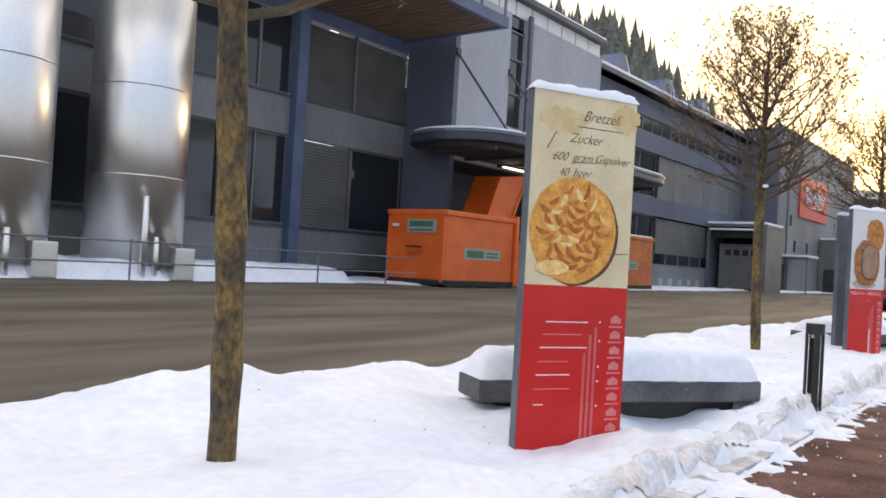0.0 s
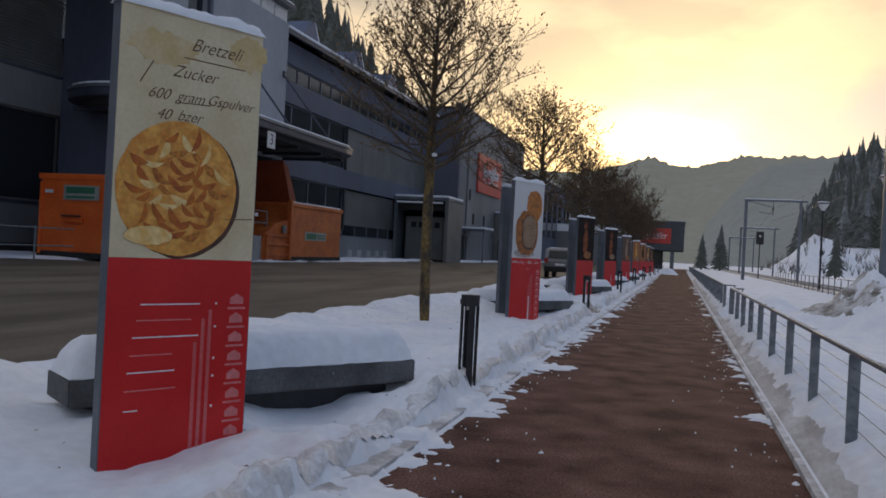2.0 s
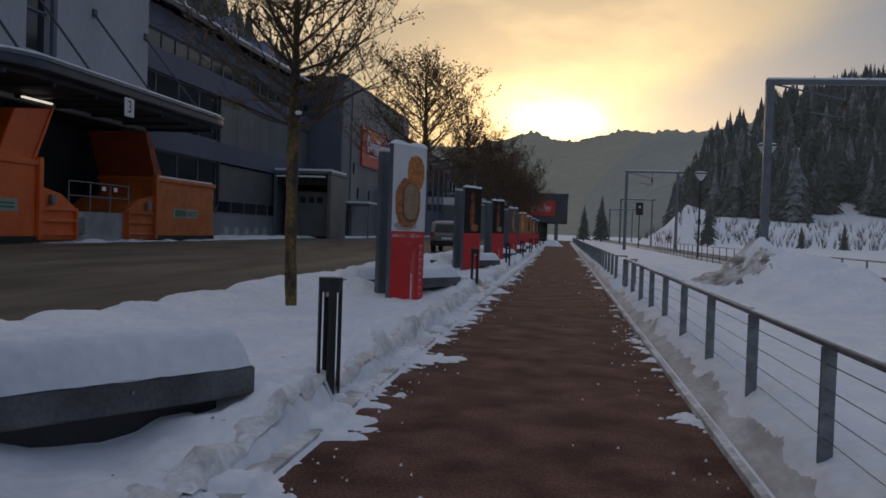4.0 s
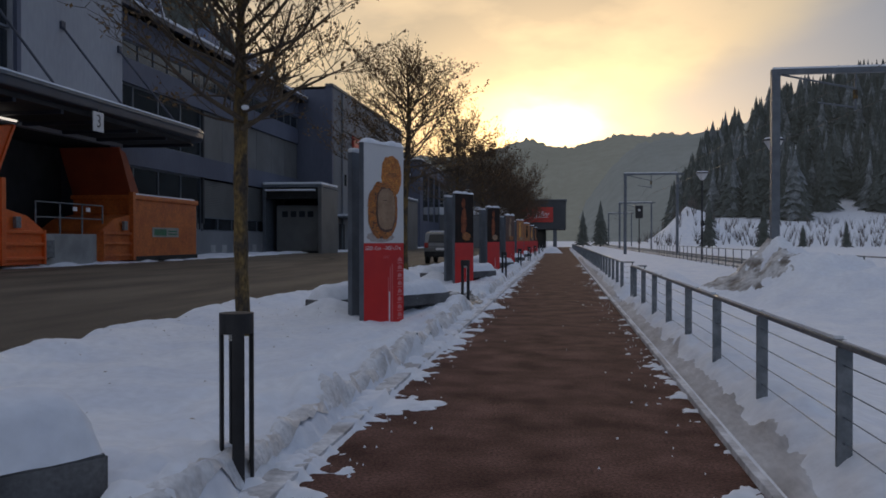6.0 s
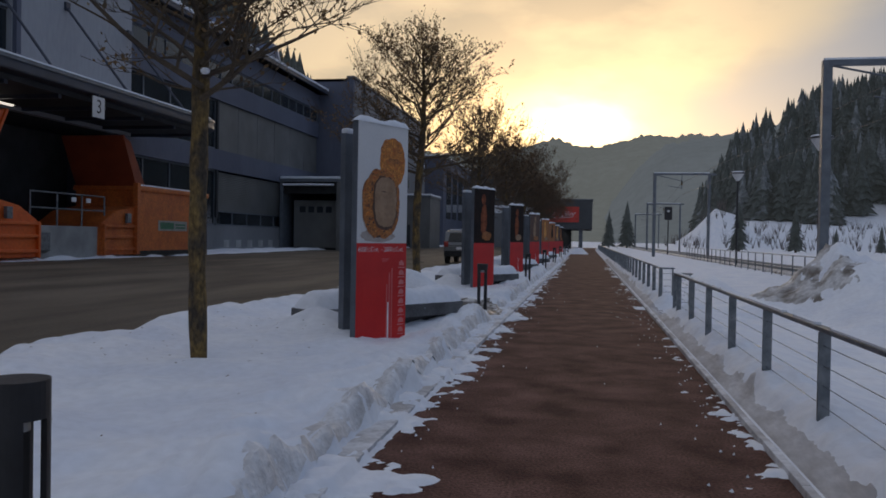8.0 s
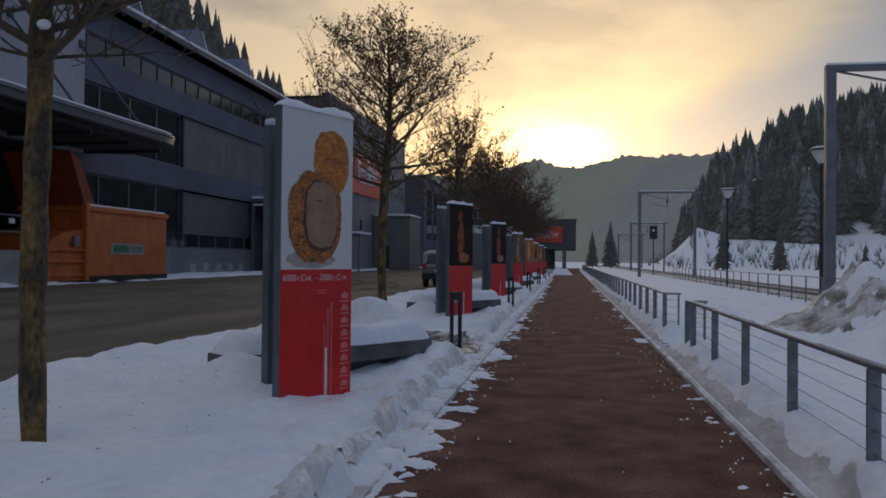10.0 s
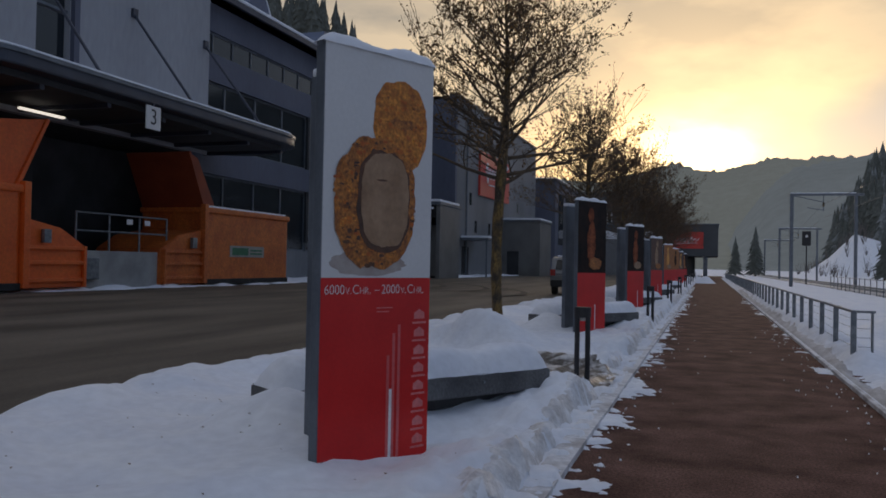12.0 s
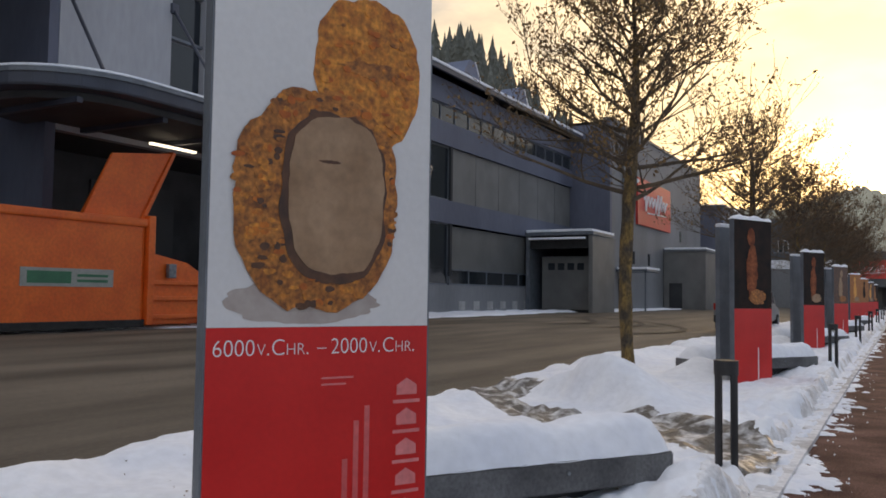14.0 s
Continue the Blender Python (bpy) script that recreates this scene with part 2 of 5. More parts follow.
NEEDLESNOW = mat("hazy_snow_dusted_spruce", (0.07, 0.085, 0.09), (0.19, 0.21, 0.23), 0.5, 0.85, 0.0, fine=1.6, tint=0.4, emit=(0.8, 0.95, 1.0, 0.016))
# both ridges glow faintly: the emission stands in for distance haze
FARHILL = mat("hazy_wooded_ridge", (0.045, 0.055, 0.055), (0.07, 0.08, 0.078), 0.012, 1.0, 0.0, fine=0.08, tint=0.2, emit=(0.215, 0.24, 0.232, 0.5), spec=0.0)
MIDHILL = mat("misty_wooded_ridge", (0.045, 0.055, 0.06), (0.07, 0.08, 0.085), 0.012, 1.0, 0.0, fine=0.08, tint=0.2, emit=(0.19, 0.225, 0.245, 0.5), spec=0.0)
SCRUB = mat("bare_scrub", (0.10, 0.085, 0.075), (0.17, 0.15, 0.14), 0.6, 0.9, 0.0, tint=0.2)
COOKIE = mat("golden_baked_print", (0.62, 0.22, 0.025), (0.80, 0.40, 0.08), 12, 0.4, 0.0, fine=40, tint=0.15)
COOKIEL = mat("pale_baked_print", (0.76, 0.42, 0.10), (0.88, 0.66, 0.30), 14, 0.4, 0.0, fine=40, tint=0.1)
COOKIED = mat("dark_baked_print", (0.36, 0.07, 0.006), (0.54, 0.15, 0.012), 9, 0.4, 0.0, fine=40, tint=0.2)
CRUST = mat("crumbly_crust_print", (0.22, 0.065, 0.01), (0.47, 0.165, 0.028), 22, 0.4, 0.0, fine=60, tint=0.5)
CRUSTO = mat("orange_crust_print", (0.36, 0.10, 0.010), (0.62, 0.23, 0.03), 18, 0.4, 0.0, fine=60, tint=0.4)
STONEP = mat("tan_stone_print", (0.25, 0.14, 0.072), (0.35, 0.215, 0.125), 6, 0.4, 0.0, fine=30, tint=0.12)
SHADEP = mat("dark_brown_print", (0.05, 0.018, 0.008), (0.11, 0.04, 0.015), 9, 0.35, 0.0, tint=0.2)
TINTP = mat("soft_brown_print", (0.36, 0.30, 0.27), (0.42, 0.37, 0.34), 9, 0.35, 0.0, tint=0.05)
NIGHTP = mat("dark_photo_print", (0.010, 0.008, 0.008), (0.03, 0.017, 0.013), 5, 0.55, 0.0, spec=0.15)
FIGP = mat("terracotta_print", (0.14, 0.038, 0.018), (0.32, 0.10, 0.045), 6, 0.55, 0.0, fine=25, tint=0.3, spec=0.15)


def glass_mat():
    m = bpy.data.materials.new("dark_window_glass")
    m.use_nodes = True
    b = m.node_tree.nodes["Principled BSDF"]
    b.inputs["Base Color"].default_value = (0.02, 0.025, 0.03, 1)
    b.inputs["Roughness"].default_value = 0.06
    b.inputs["Specular IOR Level"].default_value = 0.6
    nz = m.node_tree.nodes.new("ShaderNodeTexNoise"); nz.inputs["Scale"].default_value = 0.9
    bp = m.node_tree.nodes.new("ShaderNodeBump"); bp.inputs["Strength"].default_value = 0.04
    m.node_tree.links.new(nz.outputs["Fac"], bp.inputs["Height"]); m.node_tree.links.new(bp.outputs[0], b.inputs["Normal"])
    return m


GLASS = glass_mat()


# ---- mesh helpers ----
def part(name, bm, material, parent=None, label="", smooth=False, at=None):
    """Links a bmesh as one mesh object, under a thing or a part if one is given."""
    me = bpy.data.meshes.new(name)
    bm.to_mesh(me)
    bm.free()
    me.materials.append(material)
    if smooth:
        for p in me.polygons:
            p.use_smooth = True
    ob = new(name, me)
    if parent:
        ob.parent = parent
    if at is not None:
        ob.matrix_basis = at
    if label:
        ob["label"] = label
    return ob


def raw(name, verts, faces, material, parent=None, smooth=False, label=""):
    me = bpy.data.meshes.new(name)
    me.from_pydata(verts, [], faces)
    me.validate()
    me.materials.append(material)
    if smooth:
        for p in me.polygons:
            p.use_smooth = True
    ob = new(name, me)
    if parent:
        ob.parent = parent
    if label:
        ob["label"] = label
    return ob


def thing(name, m, label, category, group="", kind=""):
    ob = new(name)
    ob.matrix_basis = m
    return tagged(ob, label, category, group, kind)


def box(x0, x1, y0, y1, z0, z1, bevel=0.0, bm=None):
    own = bmesh.new()
    bmesh.ops.create_cube(own, size=1)
    for v in own.verts:
        v.co = Vector((x0 + (v.co.x + .5) * (x1 - x0), y0 + (v.co.y + .5) * (y1 - y0), z0 + (v.co.z + .5) * (z1 - z0)))
    if bevel:
        bmesh.ops.bevel(own, geom=own.edges[:], offset=bevel, segments=2, affect="EDGES", profile=0.6)
    return merge(bm, own)


def merge(bm, own):
    if bm is None:
        return own
    me = bpy.data.meshes.new("tmp")
    own.to_mesh(me)
    own.free()
    bm.from_mesh(me)
    bpy.data.meshes.remove(me)
    return bm


def rod(a, b, r0, r1=None, n=10, bm=None):
    a, b = Vector(a), Vector(b)
    own = bmesh.new()
    d = b - a
    m = Matrix.Translation((a + b) / 2) @ d.to_track_quat("Z", "Y").to_matrix().to_4x4()
    bmesh.ops.create_cone(own, cap_ends=True, segments=n, radius1=r0, radius2=r0 if r1 is None else r1, depth=d.length, matrix=m)
    return merge(bm, own)


def prism(pts, z0, z1, bevel=0.0, axes="xyz"):
    """Extrudes an outline. axes names where outline x, outline y and the extrusion go."""
    bm = bmesh.new()
    ax = ["xyz".index(c) for c in axes]

    def put(u, v, w):
        c = [0, 0, 0]
        c[ax[0]], c[ax[1]], c[ax[2]] = u, v, w
        return bm.verts.new(c)
    lo, hi = [put(u, v, z0) for u, v in pts], [put(u, v, z1) for u, v in pts]
    bm.faces.new(lo[::-1]); bm.faces.new(hi)
    for i in range(len(pts)):
        j = (i + 1) % len(pts)
        bm.faces.new((lo[i], lo[j], hi[j], hi[i]))
    bmesh.ops.recalc_face_normals(bm, faces=bm.faces[:])
    if bevel:
        bmesh.ops.bevel(bm, geom=bm.edges[:], offset=bevel, segments=2, affect="EDGES")
    return bm


def fbm(x, y, s, o=0.0, octaves=4):
    return noise.fractal(Vector((x * s, y * s, o)), 1.0, 2.0, octaves)


def smoothstep(a, b, x):
    t = min(1.0, max(0.0, (x - a) / (b - a)))
    return t * t * (3 - 2 * t)


def lerp_table(tab, x):
    for (xa, za), (xb, zb) in zip(tab, tab[1:]):
        if x <= xb:
            return za + (zb - za) * min(1, max(0, (x - xa) / (xb - xa)))
    return tab[-1][1]


def steps(*stretches):
    """Grid lines: (start, end, step), ..."""
    vals = []
    for a, b, s in stretches:
        k = max(1, round((b - a) / s))
        vals += [a + (b - a) * i / k for i in range(k)]
    return vals + [stretches[-1][1]]


def sheet(name, xs, ys, height, material, parent=None, smooth=True):
    nx = len(xs)
    verts = [(x, y, height(x, y)) for y in ys for x in xs]
    faces = [(j * nx + i, j * nx + i + 1, (j + 1) * nx + i + 1, (j + 1) * nx + i) for j in range(len(ys) - 1) for i in range(nx - 1)]
    return raw(name, verts, faces, material, parent, smooth)


def text_mesh(name, body, size, material, parent, m, shear=0.0, align="CENTER", depth=0.001, thin=0.0, caps=""):
    cu = bpy.data.curves.new(name, "FONT")
    cu.body, cu.size, cu.align_x, cu.align_y, cu.shear, cu.extrude = body, size, align, "CENTER", shear, depth
    cu.offset, cu.small_caps_scale = -thin, 0.74
    for k, ch in enumerate(body):
        cu.body_format[k].use_small_caps = ch in caps
    tmp = bpy.data.objects.new(name, cu)
    me = bpy.data.meshes.new_from_object(tmp)
    bpy.data.objects.remove(tmp)
    me.materials.clear()
    me.materials.append(material)
    ob = new(name, me)
    ob.parent = parent
    ob.matrix_basis = m
    return ob

# ---- ground, path, road and snow ----
def road_z(x):
    return 0.06 + 0.30 * smoothstep(-5.0, -17.5, x) if x < -5 else 0.06


def ground_h(x, y):
    """The snow plain, with the wooded slopes on both sides of the valley."""
    z = -0.16
    if x < -4:
        z = -0.1 + 0.3 * smoothstep(-5, -18, x) - 0.15
    if y > 60:
        r = x / y
        amp = lerp_table([(0.11, 0), (0.135, 6), (0.16, 22), (0.205, 40), (0.3, 50), (0.5, 66), (1.2, 80)], r) if r > 0.11 else 0
        z += amp * smoothstep(250, 400, y) + 7 * smoothstep(0.12, 0.17, r) * smoothstep(195, 260, y)
        left = lerp_table([(0.2, 0), (0.35, 30), (0.42, 46), (0.49, 62), (0.8, 80), (2, 90)], -r) if r < -0.2 else 0
        z += left * smoothstep(120, 225, y)
        z += 9.5 * math.exp(-((x - 31) / 7) ** 2 - ((y - 215) / 14) ** 2)
        z += 0.6 * fbm(x, y, 0.02) * smoothstep(150, 260, y)
    return z


xs = steps((-2600, -400, 220), (-400, -120, 20), (-120, -20, 8), (-20, 20, 2), (20, 140, 5), (140, 400, 20), (400, 2600, 220))
ys = steps((-600, -20, 60), (-20, 60, 4), (60, 190, 10), (190, 420, 8), (420, 600, 20), (600, 2600, 250))
ground = tagged(sheet("ground", xs, ys, ground_h, SNOW), "wide snow-covered valley floor rising to slopes", "ground", kind="structure")

path = tagged(sheet("path", steps((-2.2, 1.0, 0.2)), steps((-12, 150, 1.0)), lambda x, y: 0.001 * fbm(x, y, 0.5), PATHRED),
              "red-brown asphalt footpath, cleared and damp", "path", kind="structure")
road = tagged(sheet("road", steps((-24, -4.9, 0.6)), steps((-30, 140, 1.0)), lambda x, y: road_z(x) + 0.012 * fbm(x, y, 0.25), ROADM),
              "worn grey-brown asphalt yard road", "road", kind="structure")


def mound(x, y, cx, cy, rx, ry, h):
    return h * math.exp(-((x - cx) / rx) ** 2 - ((y - cy) / ry) ** 2)


MODULE = [4.94, 15.05, 24.93, 33.9, 43.5, 53.0, 62.5, 72.0, 81.5]      # where the sign panels stand along the strip


def verge_h(x, y):
    inner = -1.88 - 0.1 * smoothstep(13, 20, y) + 0.07 * fbm(0, y, 1.1, 3.1) + 0.04 * fbm(0, y, 4.1, 3.3)
    outer = -5.75 + 0.45 * fbm(x * 0.2, y, 0.55, 7.0) - 0.3 * smoothstep(10, 18, y)
    z = 0.13 * smoothstep(inner + 0.02, inner - 0.1, x) + 0.02 * smoothstep(inner - 0.3, inner - 1.0, x)
    # trodden lumps along the cleared edge
    rough = smoothstep(inner - 1.1, inner - 0.25, x) * smoothstep(inner + 0.0, inner - 0.12, x)
    z += rough * (0.07 + 0.10 * fbm(x, y, 1.5, 1.0) + 0.06 * fbm(x, y, 4.3, 9.0) + 0.03 * fbm(x, y, 11.0, 9.5))
    z += 0.13 * math.exp(-((x - outer - 0.65) / 0.45) ** 2) * (0.8 + 0.9 * fbm(x, y, 0.9, 5.0))
    z += 0.065 * fbm(x, y, 0.8, 2.0) + 0.035 * fbm(x, y, 2.3, 4.5) + 0.008 * fbm(x, y, 6.0, 4.0)
    for y0 in MODULE:
        z -= mound(x, y, -2.72, y0 + 1.8, 0.55, 0.9, 0.2)
        z += mound(x, y, -3.9, y0 + 2.7, 0.5, 0.9, 0.12)
        z += mound(x, y, -3.72, y0 + 0.95, 0.45, 0.42, 0.27) if y0 > 10 else 0
    z += mound(x, y, -4.05, 22.3, 0.75, 0.6, 0.5) - mound(x, y, -2.9, 5.0, 0.7, 0.7, 0.09) + mound(x, y, -4.6, 4.4, 0.8, 1.2, 0.08) + mound(x, y, -3.4, 7.6, 0.5, 0.5, 0.12)
    # driveway gap, crossing the strip at a slant
    q = y + 0.62 * (x + 2.3) + 0.22 * fbm(x, y, 1.4, 8.0)
    gap = smoothstep(19.3, 19.7, q) * (1 - smoothstep(20.7, 21.2, q))
    z = z * (1 - 0.8 * gap) + gap * (0.01 + 0.04 * fbm(x, y, 3.5, 2.0))
    z *= smoothstep(outer - 0.2, outer + 0.3, x)
    return z - 0.06 * smoothstep(outer + 0.1, outer - 0.4, x) - 0.08 * smoothstep(inner, inner + 0.06, x)


def slush_h(x, y):
    q = y + 0.62 * (x + 2.3) + 0.22 * fbm(x, y, 1.4, 8.0)
    m = smoothstep(19.2, 19.6, q) * (1 - smoothstep(20.9, 21.4, q)) * smoothstep(-6.6, -6.1, x)
    m *= 1 - smoothstep(0.04, 0.14, mound(x, y, -4.05, 22.3, 0.75, 0.6, 0.5))
    return max(verge_h(x, y), 0.0) + 0.06 * m * (1 + fbm(x, y, 4.0, 3.0) + 0.6 * fbm(x, y, 9.0, 3.5)) - 0.016 - (1 - m) * 0.08


def fringe_h(x, y):
    """Thin fingers of snow left on the asphalt beside the kerb."""
    d = x + 1.74 + 0.1 * smoothstep(13, 20, y)
    m = 0.55 * fbm(x * 0.45, y, 2.2, 61.0) + 0.35 * fbm(x * 0.8, y, 7.0, 62.0) + 0.12 * fbm(x, y, 22.0, 63.0)
    if d < 0:
        return 0.02 + 0.06 * smoothstep(-0.12, 0.3, m)
    t = m + 0.22 - 1.5 * max(d, 0)
    return -0.015 + 0.04 * smoothstep(0.0, 0.35, t)


def fringe_right_h(x, y):
    d = 0.5 - x
    m = 0.55 * fbm(x * 0.45, y, 2.0, 65.0) + 0.35 * fbm(x * 0.8, y, 7.0, 66.0) + 0.12 * fbm(x, y, 22.0, 67.0)
    return -0.015 + 0.035 * smoothstep(0.0, 0.35, m - 0.05 - 1.3 * max(d, 0))


tagged(sheet("driveway_slush", steps((-6.7, -1.9, 0.09)), steps((18.6, 25.0, 0.08)), slush_h, SLUSH),
       "churned grey slush where a driveway crosses", "slush", kind="structure")
tagged(sheet("snow_fringe_left", steps((-2.12, -0.95, 0.028)), steps((2, 26, 0.035), (26, 50, 0.1)), fringe_h, SNOW),
       "thin fingers of snow along the kerb", "snow", kind="structure")
tagged(sheet("snow_fringe_right", steps((0.0, 0.56, 0.03)), steps((2, 26, 0.04), (26, 50, 0.12)), fringe_right_h, SNOW),
       "thin patches of snow along the kerb", "snow", kind="structure")
snow_verge = tagged(sheet("snow_verge", steps((-6.9, -5.0, 0.09), (-5.0, -3.0, 0.12), (-3.0, -1.8, 0.04)),
                          steps((-6, 1, 0.2), (1, 26, 0.06), (26, 45, 0.14), (45, 130, 0.6)), verge_h, SNOW),
                    "lumpy ploughed snow strip between road and path", "snow", kind="structure")


def heap_h(x, y):
    lump = 1 + 0.22 * fbm(x, y, 0.8, 21.0) + 0.14 * fbm(x, y, 2.6, 22.0) + 0.06 * fbm(x, y, 7.0, 23.0)
    front = math.exp(-((y - 24) / (2.9 if y < 24 else 1.6)) ** 2)
    heap = 1.0 * math.exp(-(((x - 5.2) / 1.45) ** 4)) * front + 0.4 * math.exp(-((x - 3.4) / 0.8) ** 2 - ((y - 24) / 1.2) ** 2)
    heap += 0.3 * math.exp(-((x - 6.6) / 1.4) ** 2 - ((y - 20.5) / 2.0) ** 2) + 0.45 * math.exp(-((x - 2.6) / 0.6) ** 2 - ((y - 29) / 1.6) ** 2)
    heap += 0.34 * math.exp(-((x - 4.25) / 0.38) ** 2 - ((y - 24) / 0.7) ** 2)
    return heap * lump


def bank_h(x, y):
    e = x - 0.04 * fbm(0, y, 1.3, 13.1) * smoothstep(0.62, 0.8, x)
    z = lerp_table([(0.4, -0.09), (0.53, -0.07), (0.575, 0.035), (0.62, 0.04), (0.74, 0.115), (0.80, 0.19), (0.92, 0.25), (1.05, 0.26), (1.35, 0.17), (2.0, 0.0), (3.0, -0.08), (10, -0.14)], e)
    near = smoothstep(0.70, 0.82, x) * smoothstep(1.5, 0.95, x)
    z += near * (0.06 * fbm(x, y, 2.2, 12.0) + 0.035 * fbm(x, y, 5.0, 14.0) + 0.012 * fbm(x, y, 12.0, 15.0)) + 0.05 * fbm(x, y, 1.3, 18.0) * smoothstep(1.1, 1.8, x)
    z -= 0.2 * smoothstep(20.3, 20.7, y) * (1 - smoothstep(22.2, 22.7, y)) * smoothstep(0.6, 0.85, x) * smoothstep(3.2, 1.6, x)
    return z + heap_h(x, y)


def heap_dirt_h(x, y):
    m = smoothstep(0.05, 0.4, fbm(x, y, 1.1, 33.0) + 0.6 * smoothstep(4.6, 3.4, x) + 0.12) * smoothstep(0.12, 0.3, heap_h(x, y)) * smoothstep(4.9, 4.2, x) * smoothstep(22.0, 23.0, y)
    return bank_h(x, y) + 0.045 * m * (1 + 1.2 * fbm(x, y, 5.0, 34.0)) - 0.012 - 0.05 * (1 - m)


tagged(sheet("heap_dirt", steps((2.0, 6.0, 0.08)), steps((21.0, 27.5, 0.08)), heap_dirt_h, DIRTY),
       "gravelly brown dirt frozen into the snow heap", "dirt", kind="structure")
tagged(sheet("snow_cut_right", steps((0.60, 0.86, 0.022)), steps((2, 26, 0.04), (26, 60, 0.3)), lambda x, y: bank_h(x, y) + 0.010 - 0.05 * smoothstep(0.735, 0.80, x + 0.06 * fbm(x, y, 2.4, 5.5)) - 0.03 * smoothstep(0.625, 0.605, x), CUTICE),
       "grey gritty cut face of the ploughed snow", "snow", kind="structure")
tagged(sheet("snow_cut_left", steps((-2.25, -1.93, 0.035)), steps((2, 26, 0.08), (26, 60, 0.3)), lambda x, y: verge_h(x, y) + 0.012 - 0.05 * smoothstep(-2.02, -2.16, x + 0.14 * fbm(x, y, 1.6, 6.5)), GRIT),
       "grey gritty cut face of the ploughed snow", "snow", kind="structure")
snow_bank = tagged(sheet("snow_bank", steps((0.45, 1.4, 0.04), (1.4, 8.0, 0.13), (8.0, 12, 0.5)),
                         steps((-6, 3, 0.25), (3, 27, 0.075), (27, 45, 0.2), (45, 120, 1.0)), bank_h, SNOW),
                   "snow bank and ploughed heap along the railing", "snow", kind="structure")


def kerb_strip(name, x0, x1, z):
    bm = bmesh.new()
    for k in range(72):
        y0 = -6 + k
        box(x0, x1, y0, y0 + 0.9995, -0.1, z + 0.003 * (k % 3), 0.006, bm)
    return tagged(part(name, bm, KERB), "low grey concrete kerb along the path", "kerb", kind="structure")


kerb_strip("kerb_left", -1.93, -1.765, 0.042)
kerb_strip("kerb_right", 0.55, 0.60, 0.042)

# grey heap crust, snow scraped from the yard along the road edge
def yard_snow_h(x, y):
    a = lerp_table([(-10, -18.2), (16, -18.3), (21, -18.9), (23, -17.2), (34, -16.6), (48, -16.9), (56, -17.6), (62, -16.0), (110, -15.6)], y)
    a += 0.35 * fbm(0, y, 0.8, 41)
    top = 0.55 if y < 20 else 0.16
    return road_z(x) - 0.08 + (top + 0.12 * fbm(x, y, 1.3, 43)) * smoothstep(a + 0.1, a - 0.5, x)


tagged(sheet("yard_snow", steps((-24, -19, 0.7), (-19, -14.8, 0.22)), steps((-10, 70, 0.35), (70, 110, 1)), yard_snow_h, SNOW),
       "thin snow left along the factory wall", "snow", kind="structure")

# ---- distance ----
def ridge_sheet(name, x0, x1, ybase, ytop, prof, material, label, seed, teeth=6.0):
    xs = steps((x0, x1, 5.0))
    rows = 14
    verts, faces = [], []
    for j in range(rows):
        f = j / (rows - 1)
        for i, x in enumerate(xs):
            h = lerp_table(prof, x)
            z = h * smoothstep(0, 1, f) * (1 + 0.05 * fbm(x, f * 400, 0.01, seed)) - 1
            y = ybase + (ytop - ybase) * f + 30 * fbm(x, f * 300, 0.006, seed + 2)
            if j > 1:
                z += teeth * (abs(fbm(x, f * 900, 0.11, seed + 5)) + 0.7 * random.random()) * (1.2 if j == rows - 1 else 0.22)
            verts.append((x, y, z))
    n = len(xs)
    faces = [(j * n + i, j * n + i + 1, (j + 1) * n + i + 1, (j + 1) * n + i) for j in range(rows - 1) for i in range(n - 1)]
    return tagged(raw(name, verts, faces, material), label, "hill", kind="structure")


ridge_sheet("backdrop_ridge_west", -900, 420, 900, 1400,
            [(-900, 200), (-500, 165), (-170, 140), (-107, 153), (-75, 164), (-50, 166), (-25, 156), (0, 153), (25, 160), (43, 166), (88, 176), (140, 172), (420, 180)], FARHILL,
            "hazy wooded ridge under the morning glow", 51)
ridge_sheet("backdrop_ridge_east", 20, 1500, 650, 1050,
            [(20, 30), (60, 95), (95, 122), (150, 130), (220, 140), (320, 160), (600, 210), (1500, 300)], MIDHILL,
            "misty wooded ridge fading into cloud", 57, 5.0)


def conifer_mesh(verts, faces, x, y, z, h, r, tiers, seg, rng):
    for k in range(tiers):
        f = k / tiers
        z0 = z + h * (0.06 + 0.86 * f)
        z1 = z + h * min(1.0, 0.06 + 0.86 * f + 1.75 / tiers)
        rr = r * (1 - f) ** 0.85 * rng.uniform(0.82, 1.12) + 0.04 * r
        base = len(verts)
        ph = rng.random() * 6.28
        for s in range(seg):
            a = ph + 6.283 * s / seg
            q = rr * (1.0 if s % 2 == 0 else 0.62) * rng.uniform(0.8, 1.15)
            verts.append((x + q * math.cos(a), y + q * math.sin(a), z0 - 0.05 * h * (1 if s % 2 == 0 else 0) + rng.uniform(-.01, .01) * h))
        verts.append((x, y, z1))
        for s in range(seg):
            faces.append((base + s, base + (s + 1) % seg, base + seg))


def forest(name, count, place, material, label, seed, hs=(12, 23), tiers=9, seg=10):
    rng = random.Random(seed)
    verts, faces = [], []
    made = 0
    while made < count:
        p = place(rng)
        if p is None:
            continue
        h = rng.uniform(*hs)
        conifer_mesh(verts, faces, p[0], p[1], p[2] - 0.4, h, h * rng.uniform(0.2, 0.3), tiers, seg, rng)
        made += 1
    return tagged(raw(name, verts, faces, material), label, "forest", kind="stuff")


def east_place(rng):
    y = rng.uniform(250, 415)
    r = rng.uniform(0.125, 0.62)
    x = r * y
    h = ground_h(x, y)
    if y < 268 + 14 * math.sin(x * 0.06):
        return None
    if fbm(x, y, 0.018, 77) < -0.28:
        return None
    return (x, y, h)


